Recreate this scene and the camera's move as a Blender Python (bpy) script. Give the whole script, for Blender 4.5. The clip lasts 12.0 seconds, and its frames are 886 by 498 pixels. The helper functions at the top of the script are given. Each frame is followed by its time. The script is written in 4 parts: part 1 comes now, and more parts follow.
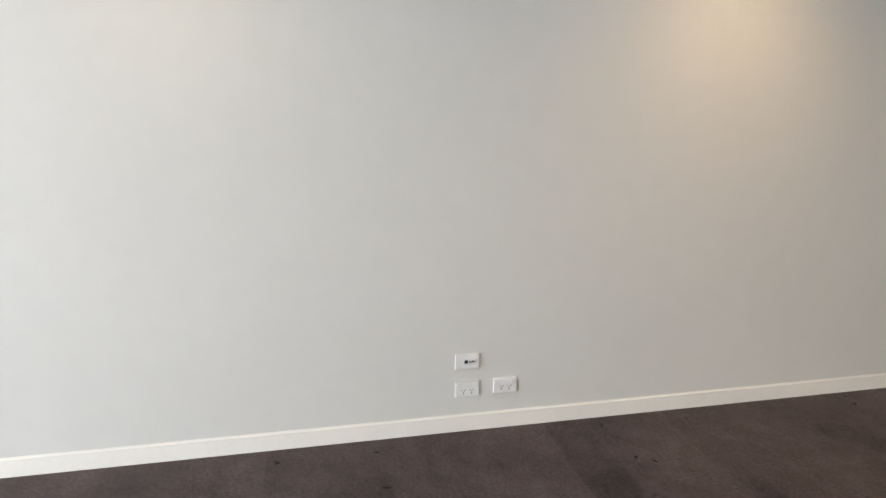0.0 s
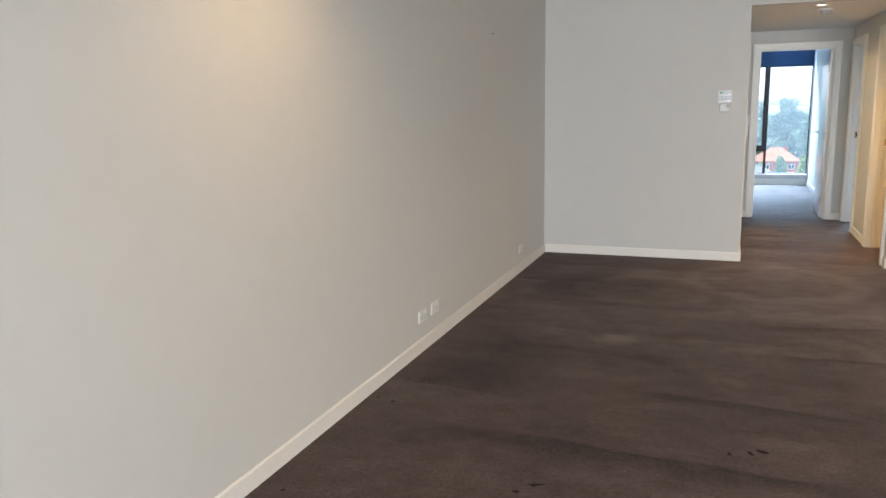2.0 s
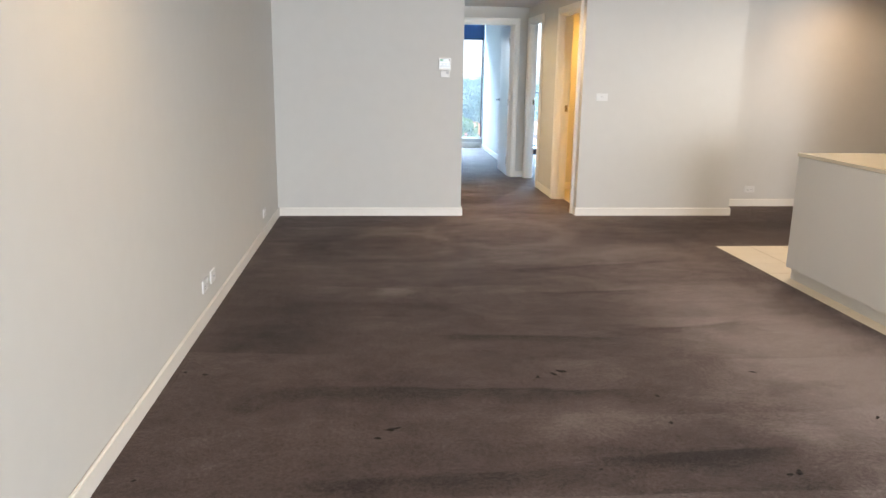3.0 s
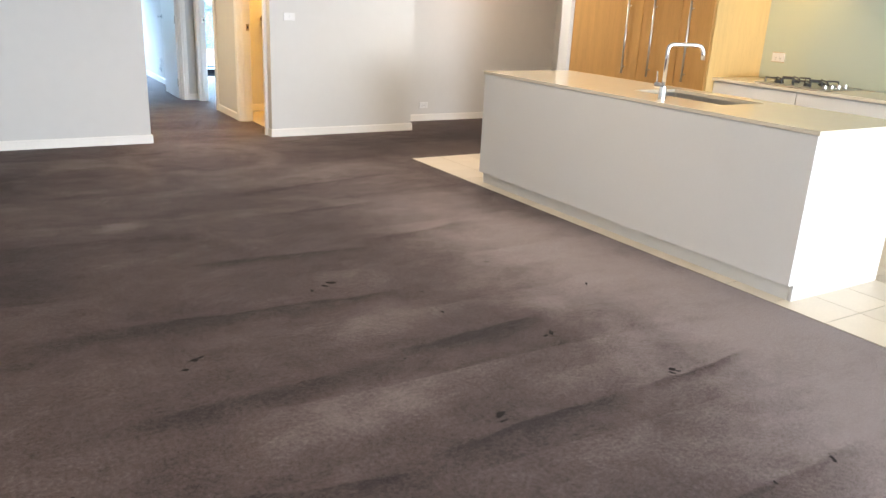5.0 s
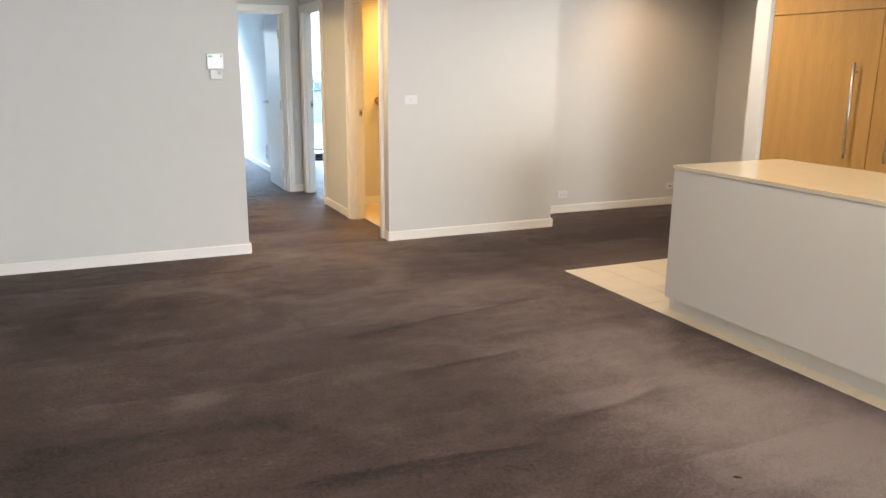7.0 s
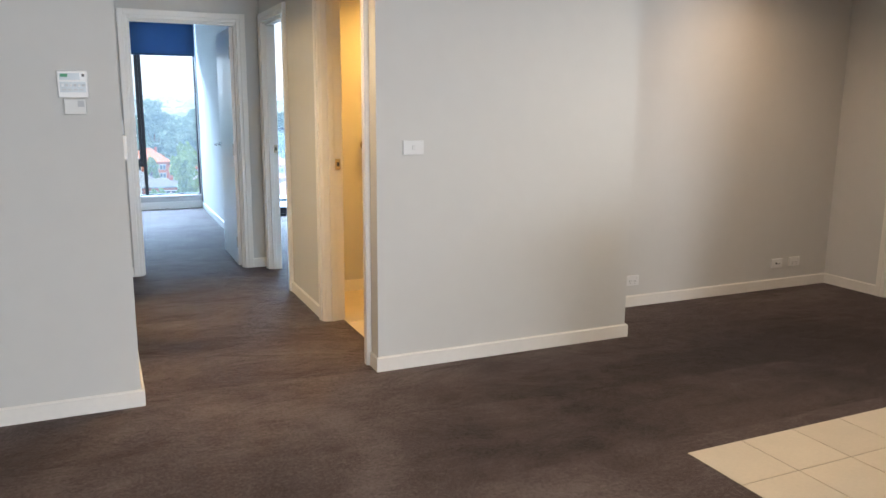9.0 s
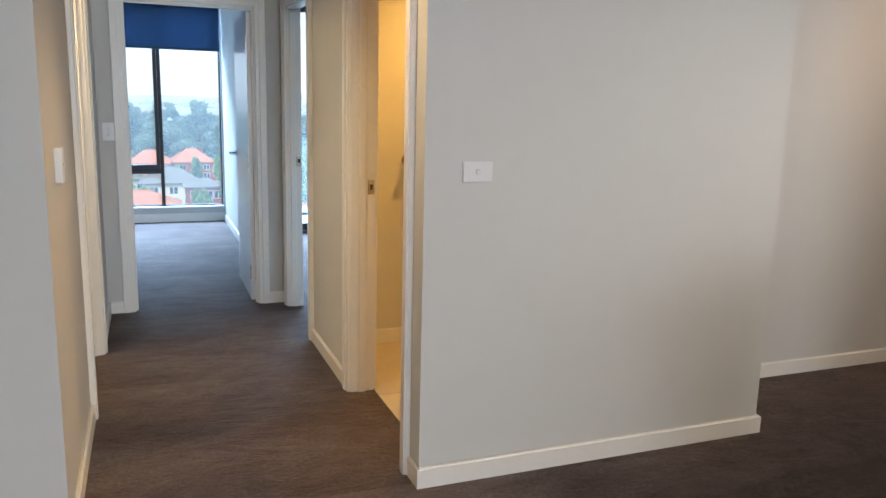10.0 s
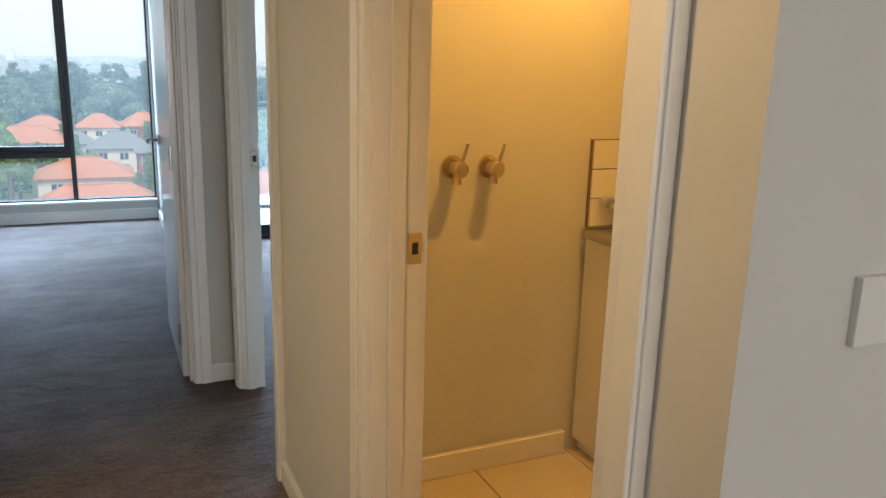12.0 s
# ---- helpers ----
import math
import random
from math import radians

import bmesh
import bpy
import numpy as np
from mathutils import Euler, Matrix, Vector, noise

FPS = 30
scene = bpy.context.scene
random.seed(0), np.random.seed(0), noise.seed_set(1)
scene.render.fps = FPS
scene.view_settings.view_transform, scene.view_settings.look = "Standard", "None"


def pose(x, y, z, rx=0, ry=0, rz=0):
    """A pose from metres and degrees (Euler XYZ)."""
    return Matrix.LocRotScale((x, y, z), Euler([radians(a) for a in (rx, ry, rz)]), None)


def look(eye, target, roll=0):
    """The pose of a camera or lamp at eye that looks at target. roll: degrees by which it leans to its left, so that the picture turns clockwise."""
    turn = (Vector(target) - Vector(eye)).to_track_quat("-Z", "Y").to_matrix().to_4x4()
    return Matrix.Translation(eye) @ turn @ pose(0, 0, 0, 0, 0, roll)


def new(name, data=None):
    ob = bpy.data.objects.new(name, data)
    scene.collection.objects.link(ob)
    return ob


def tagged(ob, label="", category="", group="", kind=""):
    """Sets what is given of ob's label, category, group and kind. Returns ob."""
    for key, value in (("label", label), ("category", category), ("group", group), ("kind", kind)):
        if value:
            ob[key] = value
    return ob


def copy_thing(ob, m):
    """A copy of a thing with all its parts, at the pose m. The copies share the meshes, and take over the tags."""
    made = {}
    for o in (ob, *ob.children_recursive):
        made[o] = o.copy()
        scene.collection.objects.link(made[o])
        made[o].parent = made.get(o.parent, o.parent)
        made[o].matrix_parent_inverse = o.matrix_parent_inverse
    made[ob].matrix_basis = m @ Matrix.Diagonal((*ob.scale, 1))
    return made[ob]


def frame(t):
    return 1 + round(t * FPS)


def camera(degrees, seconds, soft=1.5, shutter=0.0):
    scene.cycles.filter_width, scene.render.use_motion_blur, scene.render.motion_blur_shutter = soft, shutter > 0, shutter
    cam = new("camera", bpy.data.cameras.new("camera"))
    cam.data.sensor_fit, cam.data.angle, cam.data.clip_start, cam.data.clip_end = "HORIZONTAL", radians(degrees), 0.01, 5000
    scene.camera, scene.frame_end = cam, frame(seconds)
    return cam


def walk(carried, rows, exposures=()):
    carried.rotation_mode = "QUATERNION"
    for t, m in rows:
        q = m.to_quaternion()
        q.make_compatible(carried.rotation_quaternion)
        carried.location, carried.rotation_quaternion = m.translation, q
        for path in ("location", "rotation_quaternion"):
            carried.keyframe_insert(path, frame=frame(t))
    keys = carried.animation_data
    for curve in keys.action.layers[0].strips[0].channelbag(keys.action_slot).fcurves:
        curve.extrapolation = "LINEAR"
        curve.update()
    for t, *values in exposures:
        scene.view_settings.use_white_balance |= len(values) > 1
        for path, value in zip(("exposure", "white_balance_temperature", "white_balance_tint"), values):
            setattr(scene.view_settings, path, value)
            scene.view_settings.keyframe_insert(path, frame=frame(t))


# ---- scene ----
cam = camera(60.5, 12.0)
PATH = [
    (0, (3.222, 1.306, 1.532), (1.326, 1.811, 1.145), 0.7),
    (0.5, (2.842, 1.153, 1.583), (1.124, 2.075, 1.137), 1.8),
    (1, (2.549, 1.121, 1.619), (1.027, 2.358, 1.225), 1.1),
    (1.5, (2.174, 1.006, 1.498), (0.964, 2.569, 1.191), -1.6),
    (1.7, (1.981, 1.025, 1.471), (0.953, 2.711, 1.151), -2.0),
    (2, (1.697, 1.046, 1.463), (1.004, 2.885, 1.092), -1.1),
    (2.5, (1.328, 0.929, 1.456), (1.106, 2.867, 1.017), -0.0),
    (3, (0.999, 0.875, 1.43), (1.167, 2.815, 0.973), 0.9),
    (3.5, (0.753, 0.872, 1.474), (1.181, 2.773, 1.025), -0.2),
    (3.7, (0.659, 0.861, 1.466), (1.21, 2.727, 1.002), -0.5),
    (5.3, (0.396, 0.873, 1.411), (1.423, 2.457, 0.752), 3.5),
    (5.5, (0.413, 0.957, 1.394), (1.382, 2.566, 0.706), 3.4),
    (5.8, (0.469, 1.181, 1.429), (1.36, 2.856, 0.794), 2.7),
    (6, (0.533, 1.365, 1.453), (1.369, 3.089, 0.879), 1.9),
    (6.5, (0.629, 1.829, 1.468), (1.404, 3.603, 0.966), 0.3),
    (7, (0.797, 2.398, 1.467), (1.599, 4.17, 1.001), 0.5),
    (7.5, (1.016, 3.026, 1.489), (1.824, 4.804, 1.056), 1.1),
    (7.7, (1.093, 3.279, 1.477), (1.904, 5.06, 1.065), 0.7),
    (9.3, (1.862, 5.098, 1.427), (2.672, 6.89, 1.062), 0.4),
    (9.5, (1.947, 5.354, 1.446), (2.749, 7.152, 1.094), 0.8),
    (10, (2.107, 5.918, 1.423), (2.825, 7.748, 1.056), 1.4),
    (10.5, (2.292, 6.468, 1.41), (2.868, 8.34, 1.008), 2.2),
    (11, (2.392, 7.035, 1.418), (2.824, 8.943, 1.001), 2.2),
    (11.5, (2.430, 7.500, 1.424), (3.004, 9.369, 0.999), 1.1),
    (12, (2.495, 7.949, 1.418), (3.304, 9.720, 0.961), 1.6),
]
EXPOSURES = [(0, 0.32, 6400, 10), (0.5, 0.42, 6400, 10), (1.5, 0.5, 6500, 10), (2.0, 0.45, 6500, 10), (2.5, 0.6, 6350, 10), (3.5, 0.85, 6550, 10), (5.5, 1.05, 6050, 10),
             (6.5, 0.92, 6500, 10), (7.5, 0.72, 6550, 10), (9.5, 0.28, 6100, 10), (10.5, 0.0, 6200, 10), (11.5, -0.15, 6550, 10), (12, -0.22, 6850, 10)]
walk(cam, [(t, look(eye, target, roll)) for t, eye, target, roll in PATH], EXPOSURES)
# ---------- levels and wall lines, in metres ----------
H_LIV, H_HALL, H_BED, H_TOP = 2.52, 2.27, 2.62, 2.85
Y_END, X_HALL, X_HALLR, Y_BED = 8.436, 1.826, 3.018, 11.35
Y_WIN, Y_SLIDE, Y_S = 15.45, 14.25, -5.4
HEAD = 2.06

# ---------- light ----------
world = bpy.data.worlds.new("sky")
scene.world = world
world.use_nodes = True
wn, wl = world.node_tree.nodes, world.node_tree.links
sky = wn.new("ShaderNodeTexSky")
sky.sky_type = "NISHITA"
sky.sun_disc = False
sky.sun_elevation, sky.sun_rotation = radians(38), radians(200)
sky.air_density, sky.dust_density, sky.ozone_density = 1.0, 4.0, 1.0
cloud = wn.new("ShaderNodeMix")
cloud.data_type = "RGBA"
cloud.inputs[0].default_value = 0.75
cloud.inputs[7].default_value = (6.7, 6.85, 7.1, 1)
wl.new(sky.outputs[0], cloud.inputs[6])
wl.new(cloud.outputs[2], wn["Background"].inputs[0])
wn["Background"].inputs[1].default_value = 0.17


def lamp(name, kind, m, energy, color, **more):
    data = bpy.data.lights.new(name, kind)
    data.energy, data.color = energy, color
    for key, value in more.items():
        if key == "size":
            data.shape, data.size, data.size_y = "RECTANGLE", *value
        elif key == "angle":
            data.angle = value
        elif key == "cone":
            data.spot_size, data.spot_blend = radians(value), 0.9
        elif key == "soft":
            data.shadow_soft_size = value
    ob = new(name, data)
    ob.matrix_world = m
    return ob


WHITE = (1.0, 0.86, 0.70)
WARM, HALOGEN, AMBER = (1.0, 0.74, 0.46), (1.0, 0.68, 0.34), (1.0, 0.57, 0.15)
lamp("sun_lamp", "SUN", look((0, 0, 60), (14, 46, 0)), 2.4, (1.0, 0.95, 0.88), angle=radians(12))
# daylight through the balcony glazing behind the start of the walk
lamp("sky_south", "AREA", look((3.75, Y_S + 0.06, 1.28), (3.75, 5.0, 1.15)), 490, (0.895, 0.945, 1.0), size=(4.1, 2.2))
# daylight on the bedroom windows, high outside them
lamp("sky_north", "AREA", look((3.6, 18.2, 4.4), (3.0, 13.0, 0.6)), 3000, (0.47, 0.71, 1.0), size=(6.5, 2.2))
lamp("downlight_lamp_a", "SPOT", look((0.55, 3.55, 2.49), (0.42, 3.55, 0.0)), 31, (1.0, 0.66, 0.34), cone=140, soft=0.12)
lamp("downlight_lamp_b", "SPOT", look((0.55, 1.05, 2.49), (0.42, 1.05, 0.0)), 10, WARM, cone=140, soft=0.12)
# unseen ceiling fill, added to brighten carpet, island front and end walls
lamp("living_fill_a", "SPOT", look((2.75, 4.45, 2.49), (2.75, 4.45, 0.0)), 44, (1.0, 0.82, 0.60), cone=165, soft=0.05)
lamp("living_fill_b", "SPOT", look((2.55, 7.3, 2.49), (2.55, 7.3, 0.0)), 10, WHITE, cone=165, soft=0.05)
lamp("hall_lamp", "SPOT", look((2.40, 8.72, 2.25), (2.58, 8.66, 1.55)), 52, (1.0, 0.68, 0.34), cone=128, soft=0.05)
lamp("laundry_lamp", "SPOT", look((3.88, 9.74, 2.22), (3.87, 9.80, 0.0)), 60, (1.0, 0.50, 0.10), cone=174, soft=0.015)
lamp("bathroom_lamp", "POINT", pose(1.1, 9.95, 2.1), 40, (1.0, 0.70, 0.33), soft=0.06)
lamp("kitchen_lamp_a", "SPOT", look((5.95, 4.75, 2.0), (6.1, 4.75, 0.9)), 9, AMBER, cone=110, soft=0.03)
lamp("kitchen_lamp_b", "SPOT", look((4.2, 4.9, 2.49), (4.2, 4.9, 0.0)), 34, HALOGEN, cone=168, soft=0.05)
# unseen fill, added to lift the island's shadow off the end wall and nook
lamp("end_wall_fill", "SPOT", look((4.7, 6.95, 2.49), (4.7, 6.95, 0.0)), 70, (1.0, 0.85, 0.68), cone=168, soft=0.05)
lamp("nook_lamp", "SPOT", look((5.85, 8.32, 2.49), (5.85, 8.32, 0.0)), 42, (1.0, 0.66, 0.40), cone=162, soft=0.16)


# ---------- materials ----------
def material(name, color, rough=0.5, metal=0.0, vary=0.0, scale=4.0, fine=120.0, bump=0.0, bump_scale=200.0, spec=0.5, stretch=(1, 1, 1), coat=0.0, random_tone=0.0):
    """Principled surface whose tone varies at a broad and a fine scale, with a fine relief."""
    m = bpy.data.materials.new(name)
    m.use_nodes = True
    n, l = m.node_tree.nodes, m.node_tree.links
    b = n["Principled BSDF"]
    b.inputs["Base Color"].default_value = (*color, 1)
    b.inputs["Roughness"].default_value, b.inputs["Metallic"].default_value = rough, metal
    b.inputs["Specular IOR Level"].default_value, b.inputs["Coat Weight"].default_value = spec, coat
    tc, mp = n.new("ShaderNodeTexCoord"), n.new("ShaderNodeMapping")
    mp.inputs["Scale"].default_value = stretch
    l.new(tc.outputs["Object"], mp.inputs["Vector"])
    if vary:
        broad, small, mix, ramp = n.new("ShaderNodeTexNoise"), n.new("ShaderNodeTexNoise"), n.new("ShaderNodeMath"), n.new("ShaderNodeMapRange")
        broad.inputs["Scale"].default_value, broad.inputs["Detail"].default_value = scale, 4
        small.inputs["Scale"].default_value, small.inputs["Detail"].default_value = fine, 3
        for t in (broad, small):
            l.new(mp.outputs[0], t.inputs["Vector"])
        mix.operation = "ADD"
        l.new(broad.outputs[0], mix.inputs[0])
        l.new(small.outputs[0], mix.inputs[1])
        ramp.inputs["From Min"].default_value, ramp.inputs["From Max"].default_value = 0.6, 1.4
        ramp.inputs["To Min"].default_value, ramp.inputs["To Max"].default_value = 1 - vary, 1 + vary
        l.new(mix.outputs[0], ramp.inputs["Value"])
        tone = ramp.outputs[0]
        if random_tone:
            info, r2, mul = n.new("ShaderNodeObjectInfo"), n.new("ShaderNodeMapRange"), n.new("ShaderNodeMath")
            r2.inputs["To Min"].default_value, r2.inputs["To Max"].default_value = 1 - random_tone, 1 + random_tone
            l.new(info.outputs["Random"], r2.inputs["Value"])
            mul.operation = "MULTIPLY"
            l.new(tone, mul.inputs[0])
            l.new(r2.outputs[0], mul.inputs[1])
            tone = mul.outputs[0]
        hsv = n.new("ShaderNodeHueSaturation")
        hsv.inputs["Color"].default_value = (*color, 1)
        l.new(tone, hsv.inputs["Value"])
        l.new(hsv.outputs[0], b.inputs["Base Color"])
    if bump:
        t, bp = n.new("ShaderNodeTexNoise"), n.new("ShaderNodeBump")
        t.inputs["Scale"].default_value, t.inputs["Detail"].default_value = bump_scale, 4
        l.new(mp.outputs[0], t.inputs["Vector"])
        bp.inputs["Strength"].default_value, bp.inputs["Distance"].default_value = bump, 0.003
        l.new(t.outputs[0], bp.inputs["Height"])
        l.new(bp.outputs[0], b.inputs["Normal"])
    return m


def carpet_material():
    """Cut-pile carpet: vacuum strokes across the room, broad brushed patches, pile grain, painted light and shade."""
    m = bpy.data.materials.new("carpet")
    m.use_nodes = True
    n, l = m.node_tree.nodes, m.node_tree.links
    b = n["Principled BSDF"]
    b.inputs["Roughness"].default_value, b.inputs["Specular IOR Level"].default_value = 0.75, 0.16
    b.inputs["Sheen Weight"].default_value, b.inputs["Sheen Roughness"].default_value = 0.13, 0.45
    b.inputs["Sheen Tint"].default_value = (0.78, 0.72, 0.74, 1)
    tc = n.new("ShaderNodeTexCoord")

    def noise_at(scale, stretch, turn, detail, distort=0.0):
        mp, t = n.new("ShaderNodeMapping"), n.new("ShaderNodeTexNoise")
        mp.inputs["Scale"].default_value, mp.inputs["Rotation"].default_value = stretch, (0, 0, radians(turn))
        t.inputs["Scale"].default_value, t.inputs["Detail"].default_value, t.inputs["Distortion"].default_value = scale, detail, distort
        t.inputs["Roughness"].default_value = 0.62
        l.new(tc.outputs["Object"], mp.inputs["Vector"])
        l.new(mp.outputs[0], t.inputs["Vector"])
        return t.outputs[0]

    def math(op, a, c):
        k = n.new("ShaderNodeMath")
        k.operation = op
        for i, v in enumerate((a, c)):
            if isinstance(v, float):
                k.inputs[i].default_value = v
            else:
                l.new(v, k.inputs[i])
        return k.outputs[0]

    def wave_at(period, turn, distort, scale):
        mp, t = n.new("ShaderNodeMapping"), n.new("ShaderNodeTexWave")
        mp.inputs["Rotation"].default_value = (0, 0, radians(turn))
        t.wave_type, t.bands_direction, t.wave_profile = "BANDS", "Y", "SAW"
        t.inputs["Scale"].default_value = 0.314 / period
        t.inputs["Distortion"].default_value, t.inputs["Detail"].default_value, t.inputs["Detail Scale"].default_value = distort, 3, scale
        l.new(tc.outputs["Object"], mp.inputs["Vector"])
        l.new(mp.outputs[0], t.inputs["Vector"])
        return t.outputs["Fac"]

    strokes = noise_at(1.2, (0.8, 1.7, 1), 5, 4, 0.8)
    missed = noise_at(0.8, (0.8, 1.3, 1), 0, 3, 0.4)
    passes = wave_at(0.66, 3, 3.0, 0.5)
    patches = noise_at(1.7, (0.9, 1.1, 1), 0, 6, 0.7)
    mottle = noise_at(8.0, (0.85, 1.15, 1), 0, 6, 0.3)
    grain = noise_at(62.0, (1, 1, 1), 0, 6)
    pile = noise_at(270.0, (1, 1, 1), 0, 3)
    # marks of the vacuum cleaner in the nap, on coordinates that wander a little
    wander, shift, moved = n.new("ShaderNodeTexNoise"), n.new("ShaderNodeVectorMath"), n.new("ShaderNodeVectorMath")
    wander.inputs["Scale"].default_value, wander.inputs["Detail"].default_value = 2.2, 5
    l.new(tc.outputs["Object"], wander.inputs["Vector"])
    shift.operation, moved.operation = "MULTIPLY_ADD", "ADD"
    shift.inputs[1].default_value, shift.inputs[2].default_value = (0.30, 0.13, 0), (-0.15, -0.065, 0)
    l.new(wander.outputs["Color"], shift.inputs[0])
    l.new(tc.outputs["Object"], moved.inputs[0])
    l.new(shift.outputs[0], moved.inputs[1])

    def local(x, y, rx, ry, turn):
        mp = n.new("ShaderNodeMapping")
        mp.vector_type = "TEXTURE"
        mp.inputs["Location"].default_value, mp.inputs["Rotation"].default_value, mp.inputs["Scale"].default_value = (x, y, 0), (0, 0, turn), (rx, ry, 1)
        l.new(moved.outputs[0], mp.inputs["Vector"])
        return mp.outputs[0]

    def soft(value, v0, v1):
        """1 at v0 and before it, 0 at v1 and past it, smooth between."""
        k = n.new("ShaderNodeMapRange")
        k.interpolation_type = "SMOOTHSTEP"
        k.inputs["From Min"].default_value, k.inputs["From Max"].default_value = v0, v1
        k.inputs["To Min"].default_value, k.inputs["To Max"].default_value = 1.0, 0.0
        l.new(value, k.inputs["Value"])
        return k.outputs[0]

    def span(vector):
        k = n.new("ShaderNodeVectorMath")
        k.operation = "LENGTH"
        l.new(vector, k.inputs[0])
        return k.outputs["Value"]

    def brush(x0, y0, x1, y1, depth):
        """Nap laid down on the near side of a sharp edge, fading away from it."""
        du, dv = x1 - x0, y1 - y0
        half = (du * du + dv * dv) ** 0.5 / 2
        k = n.new("ShaderNodeSeparateXYZ")
        l.new(local((x0 + x1) / 2, (y0 + y1) / 2, half, depth, dv / du), k.inputs[0])
        ends = soft(math("ABSOLUTE", k.outputs[0], 0.0), 0.45, 1.05)
        edge = soft(k.outputs[1], -0.16, 0.06)
        fade = math("SUBTRACT", 1.0, soft(k.outputs[1], -1.0, -0.05))
        return math("MULTIPLY", ends, math("MULTIPLY", edge, fade))

    marks = 0.0
    for x0, y0, x1, y1, depth, weight in ((1.75, 6.27, 3.45, 6.53, 0.20, 0.075), (1.85, 5.67, 2.95, 5.74, 0.18, 0.07), (2.25, 4.90, 3.35, 5.07, 0.26, 0.10), (1.05, 4.90, 2.50, 4.77, 0.20, 0.07), (0.3, 4.20, 2.45, 4.06, 0.24, 0.07),
                                          (1.75, 3.45, 2.70, 3.52, 0.17, 0.10), (0.6, 3.33, 2.0, 3.44, 0.22, 0.06), (1.4, 2.72, 2.6, 2.75, 0.18, 0.07), (2.45, 2.74, 3.35, 2.78, 0.09, 0.12), (0.4, 2.88, 1.6, 2.64, 0.26, 0.07), (0.2, 5.55, 1.6, 5.45, 0.25, 0.05),
                                          (2.4, 5.9, 3.9, 6.05, 0.20, 0.05), (3.6, 8.0, 6.4, 8.2, 0.3, 0.05), (1.6, 2.05, 3.3, 2.1, 0.25, 0.07), (0.2, 1.9, 1.6, 1.75, 0.25, 0.07)):
        marks = math("SUBTRACT", marks, math("MULTIPLY", brush(x0, y0, x1, y1, depth), weight * 0.9))
        if weight > 0.06:
            marks = math("SUBTRACT", marks, math("MULTIPLY", brush(x0 + 0.25, y0, x1 - 0.1, y1, 0.055), 0.055))
    # rubbed, flattened spots; broad dark ones by end wall, nook, hall paint in shade
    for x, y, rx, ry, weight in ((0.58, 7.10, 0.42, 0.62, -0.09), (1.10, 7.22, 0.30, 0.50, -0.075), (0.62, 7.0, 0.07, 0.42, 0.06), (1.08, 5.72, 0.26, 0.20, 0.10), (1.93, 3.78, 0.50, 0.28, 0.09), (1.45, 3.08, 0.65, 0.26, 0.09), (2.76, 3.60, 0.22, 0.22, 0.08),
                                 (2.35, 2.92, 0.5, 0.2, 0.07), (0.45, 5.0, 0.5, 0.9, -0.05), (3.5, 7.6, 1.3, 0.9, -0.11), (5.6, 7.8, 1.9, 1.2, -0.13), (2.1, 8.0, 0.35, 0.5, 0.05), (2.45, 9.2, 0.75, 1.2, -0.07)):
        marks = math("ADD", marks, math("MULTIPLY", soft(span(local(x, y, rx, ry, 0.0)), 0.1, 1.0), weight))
    # arcs where the cleaner was swung round before the hall
    for x, y, r, weight in ((2.08, 7.62, 0.60, 0.045), (2.25, 7.75, 1.20, 0.03), (1.12, 7.1, 0.45, 0.035)):
        off = math("ABSOLUTE", math("SUBTRACT", span(local(x, y, r, r, 0.0)), 1.0), 0.0)
        marks = math("ADD", marks, math("MULTIPLY", soft(off, 0.02, 0.26), weight))
    swept = math("MULTIPLY", math("MULTIPLY", math("SUBTRACT", passes, 0.4), math("MAXIMUM", math("SUBTRACT", missed, 0.40), 0.0)), 0.30)
    total = math("ADD", math("ADD", math("MULTIPLY", strokes, 0.12), math("ADD", swept, math("MULTIPLY", mottle, 0.17))), math("ADD", math("MULTIPLY", patches, 0.19), math("MULTIPLY", grain, 0.34)))
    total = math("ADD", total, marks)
    # trodden lane from hall past island to balcony, with daylight on it painted in
    axes = n.new("ShaderNodeSeparateXYZ")
    l.new(tc.outputs["Object"], axes.inputs[0])
    lane = math("ABSOLUTE", math("SUBTRACT", axes.outputs[0], math("SUBTRACT", 4.15, math("MULTIPLY", axes.outputs[1], 0.18))), 0.0)
    # widened southward, painting the brighter carpet near the glazing
    lane = math("SUBTRACT", lane, math("MULTIPLY", math("MAXIMUM", math("SUBTRACT", 3.4, axes.outputs[1]), 0.0), 0.45))
    lane = math("ADD", lane, math("MULTIPLY", noise_at(0.9, (1, 1, 1), 0, 4, 1.0), 1.1))
    worn_lit = n.new("ShaderNodeMapRange")
    worn_lit.interpolation_type = "SMOOTHSTEP"
    worn_lit.inputs["From Min"].default_value, worn_lit.inputs["From Max"].default_value = 0.55, 1.6
    worn_lit.inputs["To Min"].default_value, worn_lit.inputs["To Max"].default_value = 0.19, -0.03
    l.new(lane, worn_lit.inputs["Value"])
    total = math("ADD", total, math("MULTIPLY", worn_lit.outputs[0], math("ADD", 0.3, math("MULTIPLY", soft(axes.outputs[1], 4.7, 6.2), 0.8))))
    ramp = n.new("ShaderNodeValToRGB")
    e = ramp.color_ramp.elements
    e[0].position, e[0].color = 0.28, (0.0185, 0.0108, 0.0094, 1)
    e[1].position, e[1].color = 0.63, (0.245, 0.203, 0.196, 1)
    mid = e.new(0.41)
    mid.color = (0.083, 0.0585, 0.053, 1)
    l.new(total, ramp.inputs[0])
    speck, grade = n.new("ShaderNodeMix"), n.new("ShaderNodeMapRange")
